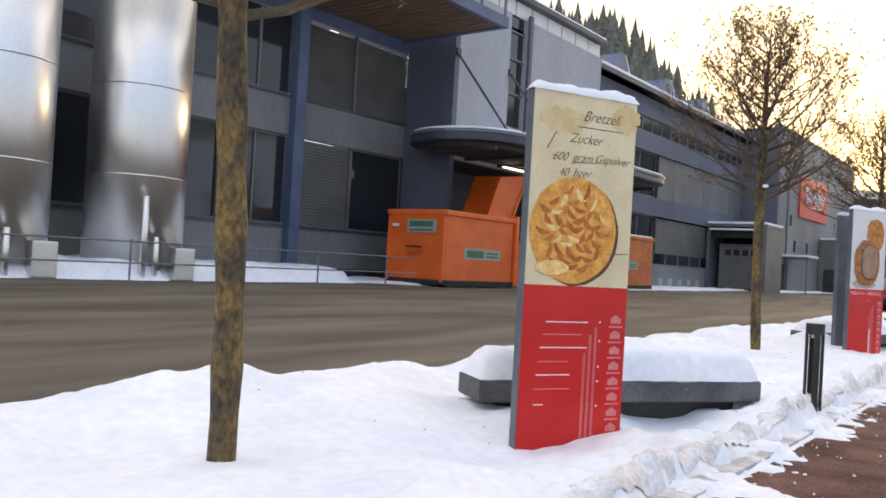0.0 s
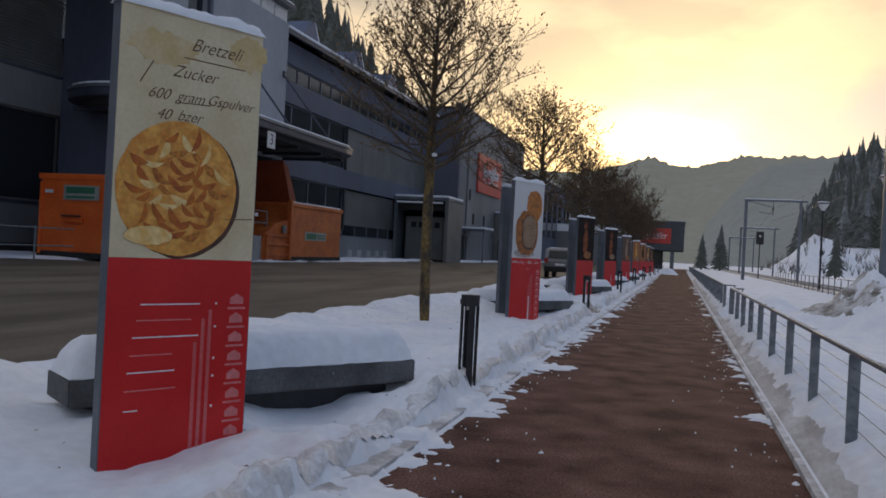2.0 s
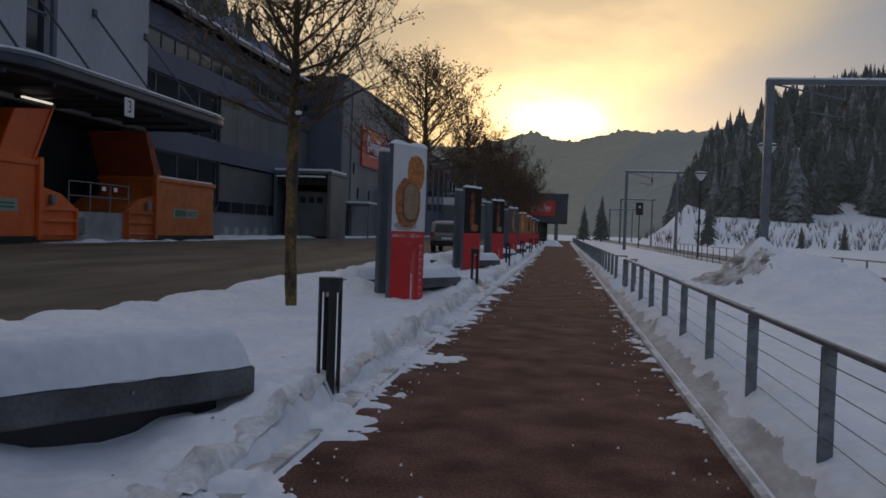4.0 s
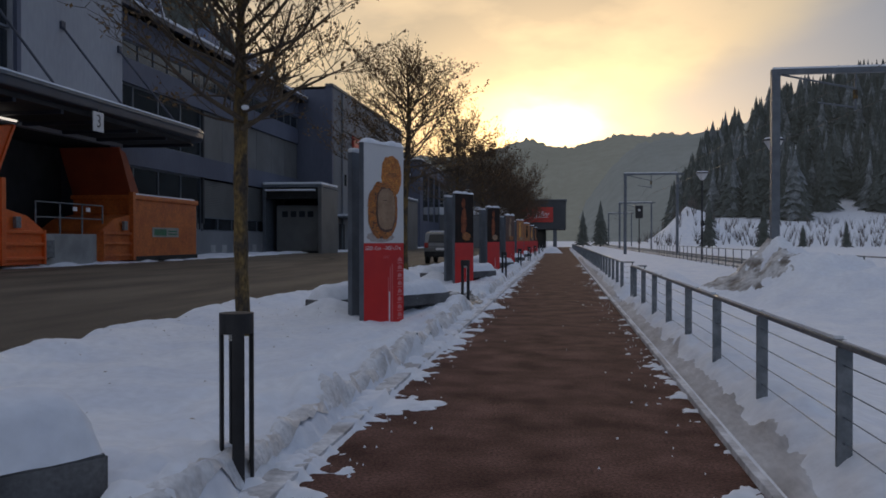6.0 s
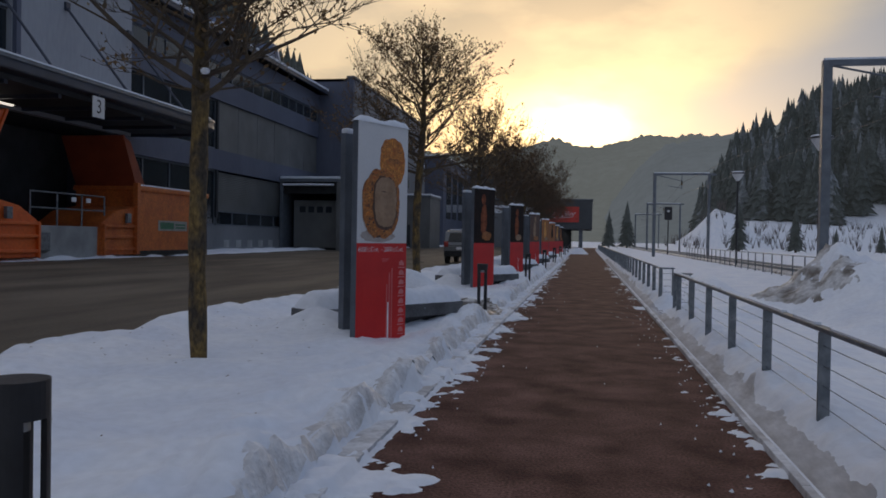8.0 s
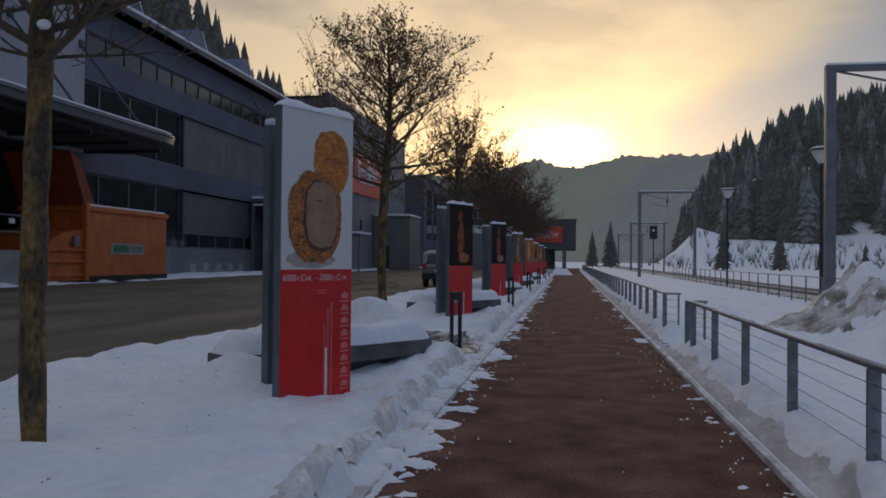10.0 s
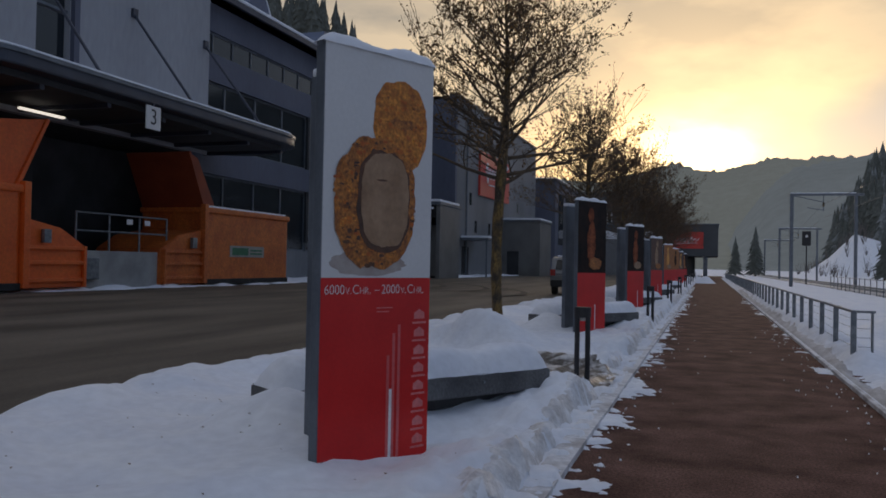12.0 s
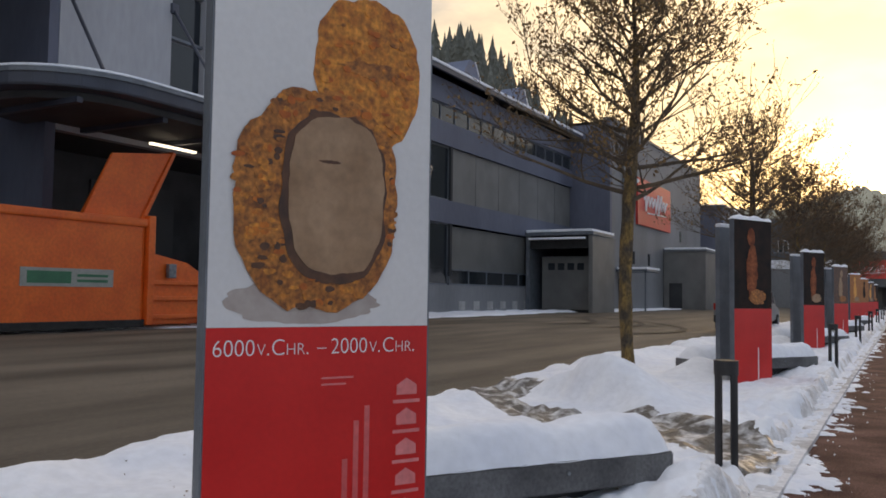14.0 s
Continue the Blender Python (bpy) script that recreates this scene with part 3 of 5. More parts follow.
def west_place(rng):
    y = rng.uniform(128, 250)
    r = rng.uniform(0.24, 1.0)
    x = -r * y
    return (x, y, ground_h(x, y))


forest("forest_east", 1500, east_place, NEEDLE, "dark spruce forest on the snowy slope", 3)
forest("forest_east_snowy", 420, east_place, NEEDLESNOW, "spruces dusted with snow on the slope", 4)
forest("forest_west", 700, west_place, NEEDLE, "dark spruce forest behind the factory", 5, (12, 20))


def scrub_place(rng):
    x = rng.uniform(20, 110)
    y = rng.uniform(185, 240) + 0.1 * x
    return (x, y, ground_h(x, y))


def scrub():
    rng = random.Random(9)
    verts, faces = [], []
    for _ in range(420):
        x, y, z = scrub_place(rng)
        for _ in range(7):
            a, h = rng.uniform(0, 6.28), rng.uniform(1.2, 3.4)
            dx, dy = math.cos(a) * h * 0.3, math.sin(a) * h * 0.3
            b = len(verts)
            verts.extend([(x - .05, y, z - .3), (x + .05, y, z - .3), (x + dx, y + dy, z + h)])
            faces.append((b, b + 1, b + 2))
    tagged(raw("scrub", verts, faces, SCRUB), "bare brush along the far field edge", "scrub", kind="stuff")


scrub()


def spruce(x, y, h, seed):
    rng = random.Random(seed)
    z = ground_h(x, y)
    th = thing("spruce_tree", pose(x, y, z), "single dark spruce standing in the snow field", "tree", "spruces in the field")
    part("trunk", rod((0, 0, -0.3), (0, 0, h * 0.8), h * 0.025, h * 0.008), TWIG, th)
    v, f = [], []
    conifer_mesh(v, f, 0, 0, 0, h, h * 0.24, 13, 14, rng)
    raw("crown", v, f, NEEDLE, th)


for i, (x, y, h) in enumerate(((24.5, 150, 8.8), (33.5, 150, 8.0), (7.6, 180, 10), (4.0, 182, 8), (44, 165, 4.5), (50, 160, 5))):
    spruce(x, y, h, 100 + i)


# ---- factory ----
def wall_box(name, x0, x1, y0, y1, z0, z1, material, label="", parent=None, bevel=0.0):
    ob = part(name, box(x0, x1, y0, y1, z0, z1, bevel), material, parent)
    return ob


def strip_window(parent, x, y0, y1, z0, z1, panes, frame_mat=STEELP, depth=0.18, lit=False):
    """A band of panes in a frame, set back in the wall. It faces +x."""
    win = new("window")
    win.parent = parent
    bm = box(x - depth, x - depth + 0.07, y0, y1, z0, z0 + 0.08)
    box(x - depth, x - depth + 0.07, y0, y1, z1 - 0.08, z1, 0, bm)
    for k in range(panes + 1):
        y = y0 + (y1 - y0) * k / panes
        box(x - depth, x - depth + 0.08, y - 0.04, y + 0.04, z0 + 0.08, z1 - 0.08, 0, bm)
    part("window_frame", bm, frame_mat, win)
    for k in range(panes):
        a, b = y0 + (y1 - y0) * k / panes + 0.04, y0 + (y1 - y0) * (k + 1) / panes - 0.04
        part("pane", box(x - depth + 0.01, x - depth + 0.03, a, b, z0 + 0.08, z1 - 0.08), GLASS, win)
    return win


def shutter(parent, x, y0, y1, z0, z1, pitch=0.11, depth=0.14):
    """Closed louvre blind: every slat tilted."""
    bm = bmesh.new()
    n = int((z1 - z0) / pitch)
    for k in range(n):
        z = z0 + k * pitch
        v = [bm.verts.new(c) for c in ((x - depth + 0.06, y0, z), (x - depth + 0.06, y1, z), (x - depth, y1, z + pitch * 1.05), (x - depth, y0, z + pitch * 1.05))]
        bm.faces.new(v)
        w = [bm.verts.new(c) for c in ((x - depth + 0.06, y0, z), (x - depth + 0.06, y1, z), (x - depth + 0.02, y1, z - 0.012), (x - depth + 0.02, y0, z - 0.012))]
        bm.faces.new(w[::-1])
    return part("louvre_blind", bm, SHUT, parent)


def bands(parent, x, thick, y0, y1, spans):
    """Solid wall bands between the strips of openings: (z0, z1, material)."""
    for z0, z1, m in spans:
        part("wall_band", box(x - thick, x, y0, y1, z0, z1), m, parent)


# west hall with the big louvred windows, behind the tanks
hall = thing("factory_hall_south", pose(0, 0, 0), "grey factory hall with blue columns and large louvred windows", "building")
XA = -21.9
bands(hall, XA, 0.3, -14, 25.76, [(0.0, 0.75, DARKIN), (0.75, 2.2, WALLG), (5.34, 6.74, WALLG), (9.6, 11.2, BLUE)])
for ya, yb in ((20.06, 25.76), (14.3, 19.57), (8.55, 13.85), (2.8, 8.1), (-3, 2.4)):
    mid = ya + (yb - ya) * 0.47
    for za, zb in ((2.2, 5.34), (6.74, 9.6)):
        if ya > 20:
            shutter(hall, XA, ya, mid - 0.04, za, zb)
            if za > 6:
                shutter(hall, XA, mid + 0.04, yb, za, zb)
            else:
                strip_window(hall, XA, mid + 0.04, yb, za, zb, 1, SHUT)
        else:
            strip_window(hall, XA, ya, mid - 0.04, za, zb, 2, SHUT)
            strip_window(hall, XA, mid + 0.04, yb, za, zb, 2, SHUT)
        part("mullion", box(XA - 0.12, XA + 0.02, mid - 0.05, mid + 0.05, za, zb), SHUT, hall)
        part("sill", box(XA - 0.2, XA + 0.06, ya, yb, za - 0.09, za), NAVY, hall)
for y in (19.8, 14.1, 8.3, 2.6, -3.2):
    part("column", box(XA - 0.1, XA + 0.32, y - 0.24, y + 0.24, 0.2, 10.4, 0.03), BLUE, hall)
part("rear_wall", box(-34, -33.6, -14, 25.7, 0, 11.2), WALLG, hall)
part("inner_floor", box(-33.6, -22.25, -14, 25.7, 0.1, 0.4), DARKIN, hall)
part("roof", box(-34, XA + 0.1, -14.2, 25.7, 11.2, 11.6), ROOFM, hall)
part("end_wall", box(-33.6, XA - 0.3, -14.2, -13.9, 0, 11.2), WALLG, hall)
part("ceiling_tube", box(-24.6, -24.5, 16.6, 18.2, 3.05, 3.1), LIT, hall, "lit yellow tube behind the glass")

platform = thing("roof_platform", pose(0, 0, 0), "blue steel platform with timber soffit jutting from the facade", "platform")
part("side_beam", box(-21.9, -17.1, 17.6, 17.8, 10.0, 10.35), BLUE, platform)
part("side_beam", box(-21.9, -17.1, 25.3, 25.5, 10.0, 10.35), BLUE, platform)
part("front_beam", box(-17.1, -16.9, 17.6, 25.5, 10.0, 10.4), BLUE, platform)
for k in range(22):
    part("board", box(-21.8, -17.12, 17.85 + k * 0.34, 18.13 + k * 0.34, 10.05, 10.1), WOOD, platform)
for k in range(6):
    part("guard_post", box(-17.05, -16.97, 17.7 + k * 1.53, 17.78 + k * 1.53, 10.4, 11.4), BLUE, platform)
part("guard_rail", box(-17.06, -16.96, 17.7, 25.45, 11.4, 11.46), BLUE, platform)
part("snow", box(-21.8, -17.2, 17.9, 25.2, 10.36, 10.52, 0.05), SNOW, platform)

tower = thing("factory_tower", pose(0, 0, 0), "pale grey rendered factory block over the loading dock", "building")
XT = -19.5
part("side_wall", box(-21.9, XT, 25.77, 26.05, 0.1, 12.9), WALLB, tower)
part("upper_wall", box(XT - 0.3, XT + 0.003, 26.06, 29.65, 5.3, 12.1), WALLT, tower)
part("upper_wall", box(XT - 0.3, XT + 0.003, 30.95, 38.2, 5.3, 12.1), WALLT, tower)
part("upper_wall", box(XT - 0.3, XT, 29.65, 30.95, 5.3, 7.2), WALLT, tower)
for z in (7.2, 8.7, 10.2, 11.4):
    part("stair_pane", box(XT - 0.2, XT - 0.17, 29.7, 30.9, z + 0.05, z + (1.4 if z < 11 else 0.65)), GLASS, tower)
    part("transom", box(XT - 0.22, XT - 0.08, 29.65, 30.95, z - 0.04, z + 0.04), STEELP, tower)
part("pilaster", box(XT, XT + 0.16, 30.98, 31.2, 5.4, 12.3), WALLB, tower)
for k in range(9):
    part("clerestory_pane", box(XT - 0.15, XT - 0.1, 26.1 + k * 1.35, 27.35 + k * 1.35, 12.12, 12.75), PAPER, tower, "pale frosted clerestory pane")
part("roof", box(-30, XT + 0.25, 25.7, 38.4, 12.78, 13.0), ROOFM, tower)
part("roof_snow", box(-29.9, XT + 0.2, 25.8, 38.3, 13.0, 13.1, 0.03), SNOW, tower)
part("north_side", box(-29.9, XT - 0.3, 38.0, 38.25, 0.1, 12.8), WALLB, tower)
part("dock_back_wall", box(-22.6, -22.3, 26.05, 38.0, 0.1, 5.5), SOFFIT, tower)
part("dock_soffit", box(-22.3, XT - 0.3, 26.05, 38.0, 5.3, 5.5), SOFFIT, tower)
part("pier", box(-20.2, XT - 0.02, 37.3, 38.0, 0.2, 5.3), WALLB, tower)
part("dock_door", box(-22.3, -22.2, 29.2, 32.4, 1.5, 4.6), DARKBOX, tower)


def stadium(x0, x1, y0, y1, n=16):
    r = (x1 - x0) / 2
    cx = (x0 + x1) / 2
    pts = [(cx + r * math.cos(a), y1 - r + r * math.sin(a)) for a in [math.pi * k / n for k in range(n + 1)]]
    pts += [(cx + r * math.cos(a), y0 + r + r * math.sin(a)) for a in [math.pi + math.pi * k / n for k in range(n + 1)]]
    return pts


canopy = thing("loading_canopy", pose(0, 0, 0), "long dark canopy with rounded ends and snow on top", "canopy")
part("deck", prism(stadium(-20.8, -15.9, 23.3, 40.4), 5.62, 5.98, 0.03), NAVY, canopy)
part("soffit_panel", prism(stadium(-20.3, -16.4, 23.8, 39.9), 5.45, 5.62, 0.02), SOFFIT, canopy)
part("edge_trim", prism(stadium(-20.84, -15.86, 23.26, 40.44), 5.9, 6.0), STEELP, canopy)
part("snow", prism(stadium(-20.75, -15.95, 23.35, 40.35), 6.0, 6.1, 0.04), SNOW, canopy)
for y in (25.9, 29.7, 33.8, 37.9):
    part("stay_rod", rod((XT, y, 9.5), (-16.3, y - 0.9, 6.0), 0.045, n=8), NAVY, canopy)
    part("stay_plate", box(XT, XT + 0.1, y - 0.12, y + 0.12, 9.35, 9.65), NAVY, canopy)
for k in range(7):
    part("rib", box(-20.2, -16.45, 24.4 + k * 2.35, 24.55 + k * 2.35, 5.33, 5.45), NAVY, canopy)
part("tube_light", box(-18.6, -18.5, 28.2, 29.8, 5.2, 5.26), LITW, canopy, "lit white tube under the canopy")
board = thing("bay_number_sign", pose(-15.82, 30.2, 5.2), "white square sign with the number 3 hung under the canopy edge", "sign")
part("plate", box(-0.02, 0.02, -0.31, 0.31, -0.33, 0.33, 0.01), PAPER, board)
text_mesh("numeral", "3", 0.62, BLACK, board, pose(0.024, 0, 0, 90, 0, 90))
part("hanger", box(-0.02, 0.02, -0.03, 0.03, 0.33, 0.42), NAVY, board)

dock = thing("loading_dock", pose(-17.2, 0, 0.3), "grey concrete loading dock with a steel guard rail", "dock")
part("platform", box(-5.0, 0, 28.95, 32.95, -0.2, 1.15, 0.03), DOCKC, dock)
part("buffer", box(0, 0.12, 29.1, 29.7, 0.35, 0.95, 0.03), GALV, dock)
for y in (29.0, 30.3, 31.6, 32.9):
    part("post", rod((-0.1, y, 1.15), (-0.1, y, 2.2), 0.03), GALV, dock)
for z in (1.7, 2.2):
    part("rail", rod((-0.1, 29.0, z), (-0.1, 32.9, z), 0.028), GALV, dock)
for y in (31.0, 31.8):
    part("tag", box(-0.08, -0.06, y, y + 0.25, 1.95, 2.1), WHITEP, dock)


def container(y0, y1, sgn, paint, label):
    """Press container: a long box with a hopper at the end named by sgn and a raised lid."""
    th = thing("press_container", pose(-18.3, 0, 0.36), label, "container", "press containers at the dock")
    b = box(-1.3, 1.3, y0, y1, 0.12, 2.62, 0.12)
    part("body", b, paint, th)
    part("top_rim", box(-1.36, 1.36, y0 - 0.04, y1 + 0.04, 2.46, 2.66, 0.05), paint, th)
    part("bottom_rail", box(-1.32, 1.32, y0 - 0.02, y1 + 0.02, 0.06, 0.24, 0.02), RUBBER, th)
    e = y1 if sgn > 0 else y0
    o = e + sgn * 2.25
    lo, hi = min(e, o), max(e, o)
    prof = [(e, 0.1), (o, 0.1), (o, 1.2), (e + sgn * 1.4, 1.65), (e + sgn * 0.1, 1.88), (e, 1.88)]
    part("hopper", prism(prof, -1.25, 1.25, 0.03, "yzx"), paint, th)
    for z in (0.25, 0.7, 1.08):
        part("rib", box(1.25, 1.33, lo + 0.05, hi - 0.05, z, z + 0.1, 0.015), paint, th)
    for y in (lo + 0.06, hi - 0.14):
        part("upright", box(1.25, 1.35, y, y + 0.1, 0.1, 1.2, 0.015), paint, th)
    # the north lid gets the colour with shade in it
    lid_paint = paint if sgn > 0 else LIDSHADE
    skew = [(e - sgn * 1.7, 2.6), (e - sgn * 0.95, 4.15), (e + sgn * 0.85, 4.4), (e - sgn * 0.1, 2.6)]
    if sgn < 0:
        skew = [(e + 0.75, 2.6), (e - 0.35, 4.25), (e - 0.85, 4.4), (e + 0.1, 2.6)]
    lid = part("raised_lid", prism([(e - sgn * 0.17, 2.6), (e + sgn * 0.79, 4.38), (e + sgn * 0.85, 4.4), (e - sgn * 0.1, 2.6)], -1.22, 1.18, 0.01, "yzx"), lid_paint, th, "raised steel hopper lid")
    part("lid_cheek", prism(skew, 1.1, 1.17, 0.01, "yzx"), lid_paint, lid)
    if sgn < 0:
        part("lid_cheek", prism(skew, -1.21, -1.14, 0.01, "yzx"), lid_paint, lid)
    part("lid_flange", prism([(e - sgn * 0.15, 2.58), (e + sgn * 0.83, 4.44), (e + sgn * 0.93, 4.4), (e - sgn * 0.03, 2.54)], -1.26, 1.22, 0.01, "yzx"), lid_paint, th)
    part("end_post", box(1.2, 1.4, min(e, e + sgn * 0.2), max(e, e + sgn * 0.2), 0.1, 2.75, 0.02), paint, th)
    part("control_box", box(1.3, 1.42, e + sgn * 0.75 - 0.12, e + sgn * 0.75 + 0.12, 1.25, 1.6, 0.02), GALV, th)
    yl = (y0 + y1) / 2 + (0.3 if sgn > 0 else 0)
    plate = part("label_plate", box(1.3, 1.315, yl - 1.35, yl + 0.95, 1.0, 1.4), GREENL, th)
    part("logo_bar", box(1.316, 1.32, yl - 1.2, yl - 0.15, 1.07, 1.33), DKGREEN, plate)
    for z in (1.1, 1.22):
        part("text_bar", box(1.316, 1.32, yl, yl + 0.8, z, z + 0.06), DKGREEN, plate)
    end = y0 if sgn > 0 else y1
    if sgn > 0:
        pl = part("label_plate", box(-0.35, 0.95, end - 0.075, end - 0.062, 1.85, 2.3), GREENL, th)
        part("logo_bar", box(-0.25, 0.8, end - 0.08, end - 0.076, 2.05, 2.25), DKGREEN, pl)
        part("text_bar", box(-0.25, 0.8, end - 0.08, end - 0.076, 1.9, 1.97), DKGREEN, pl)
        part("hook_bar", rod((-0.35, end - 0.12, 1.35), (0.35, end - 0.12, 1.35), 0.03), RUBBER, th)
        part("hook_plate", box(-0.4, 0.4, end - 0.09, end - 0.0, 1.15, 1.3, 0.02), paint, th)
        part("notice", box(-1.05, -0.75, end - 0.07, end - 0.062, 2.05, 2.15), WHITEP, th)
        for x in (-1.27, 1.17):
            part("corner_post", box(x, x + 0.1, end - 0.06, end + 0.05, 0.15, 2.4, 0.015), paint, th)
    else:
        part("snow", box(-1.2, 1.25, y0 + 0.1, y1 - 0.1, 2.65, 2.73, 0.03), SNOW, th)
    for y in (y0 + 0.4, y1 - 0.4):
        part("skid", box(-1.0, -0.8, y - 0.2, y + 0.2, -0.12, 0.08), RUBBER, th)
        part("skid", box(0.8, 1.0, y - 0.2, y + 0.2, -0.12, 0.08), RUBBER, th)
    return th


container(22.5, 26.85, 1, ORANGE, "bright orange steel press container with open lid under the canopy")
container(34.6, 40.2, -1, ORANGEB, "weathered orange press container with snow on its lid")

hall2 = thing("factory_hall_north", pose(0, 0, 0), "long blue-grey factory hall with strip windows and snowy eaves", "building")
XB = -20.3
bands(hall2, XB, 0.3, 38.26, 64.9, [(0.1, 1.15, WALLG), (1.15, 1.75, WALLG), (4.73, 5.86, WALLB), (8.51, 9.65, WALLB), (10.55, 11.7, WALLB)])
for za, zb, n in ((2.17, 4.73, 4), (5.86, 8.51, 4)):
    strip_window(hall2, XB, 38.3, 48.0, za if za > 3 else 1.75, zb, n)
    part("jamb", box(XB - 0.25, XB + 0.02, 48.0, 48.2, za, zb), DARKIN, hall2)
    part("sill", box(XB - 0.3, XB + 0.05, 38.3, 64.8, zb, zb + 0.06), WALLB, hall2)
shutter(hall2, XB, 48.2, 64.8, 2.55, 4.73, 0.1)
strip_window(hall2, XB, 48.2, 64.8, 1.75, 2.55, 8)
for k in range(6):
    part("blind_panel", box(XB - 0.2, XB - 0.12, 48.2 + k * 2.77, 50.93 + k * 2.77, 5.86, 8.51, 0.01), SHUT, hall2)
strip_window(hall2, XB, 38.3, 64.8, 9.65, 10.55, 18)
for k in range(9):
    part("vent_opening", box(XB - 0.02, XB + 0.012, 49 + k * 1.6, 49.7 + k * 1.6, 0.5, 0.95), DOCKC, hall2)
part("rear_wall", box(-34, -33.7, 38.3, 90, 0, 11.7), WALLG, hall2)
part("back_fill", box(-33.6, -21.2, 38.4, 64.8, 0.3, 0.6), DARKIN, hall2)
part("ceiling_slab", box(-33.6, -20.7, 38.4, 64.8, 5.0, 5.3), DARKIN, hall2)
part("eave", box(XB - 1.0, XB + 0.75, 38.3, 64.9, 11.7, 11.95, 0.03), NAVY, hall2)
part("eave_snow", box(XB - 1.0, XB + 0.78, 38.35, 64.85, 11.95, 12.1, 0.05), SNOW, hall2)
part("roof", prism([(XB + 0.6, 11.9), (-28, 13.4), (-34, 12.0), (-34, 11.7), (XB + 0.6, 11.7)], 38.3, 64.9, 0.0, "xzy"), ROOFM, hall2)
part("roof_snow", prism([(XB - 0.9, 12.16), (-28, 13.5), (-28, 13.4), (XB - 0.9, 12.06)], 38.4, 64.8, 0.0, "xzy"), SNOW, hall2)
for y in (44.0, 51.5, 58.5):
    dormer = part("roof_light", prism([(y, 12.0), (y + 4.6, 12.0), (y + 2.9, 14.6), (y + 2.2, 14.6)], -27.0, -22.3, 0.0, "yzx"), BLUE, hall2)
    part("roof_light_snow", prism([(y + 2.95, 14.66), (y + 4.75, 12.1), (y + 4.6, 12.0), (y + 2.85, 14.58)], -27.0, -22.3, 0.0, "yzx"), SNOW, dormer)
for k in range(4):
    part("ceiling_tube", box(-22.6, -22.5, 39.6 + k * 2.2, 40.4 + k * 2.2, 4.4, 4.45), LIT if k == 1 else LITW, hall2)

block = thing("factory_block_north", pose(0, 0, 0), "pale grey factory block carrying a large red sign", "building")
XC = -17.7
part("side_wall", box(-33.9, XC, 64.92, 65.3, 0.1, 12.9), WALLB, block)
part("front_wall", box(XC - 0.3, XC + 0.003, 65.31, 92, 0.1, 12.9), WALLG, block)
part("roof_edge", box(XC - 0.5, XC + 0.1, 64.85, 92.1, 12.9, 13.1), ROOFM, block)
part("far_wall", box(-33.9, XC, 92.0, 92.3, 0.1, 12.9), WALLG, block)
part("roof", box(-33.9, XC - 0.5, 64.92, 92.3, 12.7, 12.9), ROOFM, block)
for y, z in ((70, 3.6), (74, 3.6), (68.5, 5.6), (84, 3.5), (84, 6)):
    part("slot_window", box(XC - 0.1, XC + 0.012, y, y + 0.6, z, z + 0.9), GLASS, block)
part("downpipe", rod((XC + 0.1, 67.5, 0.3), (XC + 0.1, 67.5, 12.8), 0.07, n=8), STEELP, block)

big_sign = thing("wall_sign", pose(XC + 0.08, 75.5, 8.2), "large red wall sign with a white script emblem", "sign")
part("face", box(-0.07, 0.1, -4.7, 4.7, -1.7, 1.7, 0.02), SIGNRED, big_sign)


def script_emblem(parent, m, w, h):
    """Joined strokes in place of the trade name."""
    bm = bmesh.new()
    n = 90
    last = None
    for k in range(n + 1):
        f = k / n
        x = (f - 0.5) * w
        a = h * (0.5 if f < 0.12 or 0.52 < f < 0.75 else 0.24)
        z = a * math.sin(f * 46) + 0.05 * h
        p = Vector((x + 0.25 * z, 0, z))
        if last:
            rod(last, p, h * 0.055, n=5, bm=bm)
        last = p
    rod((-0.35 * w, 0, -0.55 * h), (0.45 * w, 0, -0.42 * h), h * 0.04, n=5, bm=bm)
    return part("script_emblem", bm, WHITEP, parent, at=m)


script_emblem(big_sign, pose(0.13, 0, 0.1, 0, 0, 90), 6.5, 1.5)

shelter = thing("dock_shelter", pose(0, 0, 0), "grey steel dock shelter with dark open front, snow-topped", "dock shelter")
part("side_panel", box(-16.45, -16.2, 57.2, 61.2, 0.15, 4.75, 0.02), SHUT, shelter)
part("side_panel", box(-20.28, -20.05, 57.2, 61.2, 0.15, 4.75, 0.02), STEELP, shelter)
part("roof", box(-20.28, -16.15, 57.1, 61.2, 4.75, 4.95, 0.02), STEELP, shelter)
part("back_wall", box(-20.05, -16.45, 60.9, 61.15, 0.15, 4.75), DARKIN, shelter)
part("curtain", box(-20.05, -16.45, 57.3, 57.4, 4.0, 4.75), RUBBER, shelter)
part("door", box(-19.7, -16.8, 58.3, 58.4, 0.5, 3.6, 0.02), SHUT, shelter)
part("bumper_sill", box(-19.9, -16.6, 58.0, 58.4, 0.15, 0.5, 0.02), RUBBER, shelter)
for k in range(4):
    part("door_window", box(-19.3 + k * 0.6, -18.9 + k * 0.6, 58.27, 58.3, 2.8, 3.2), GLASS, shelter)
part("snow", box(-20.25, -16.2, 57.15, 61.15, 4.95, 5.1, 0.04), SNOW, shelter)
part("snow_ledge", box(-20.0, -16.6, 56.85, 57.2, 4.5, 4.62, 0.04), SNOW, shelter)

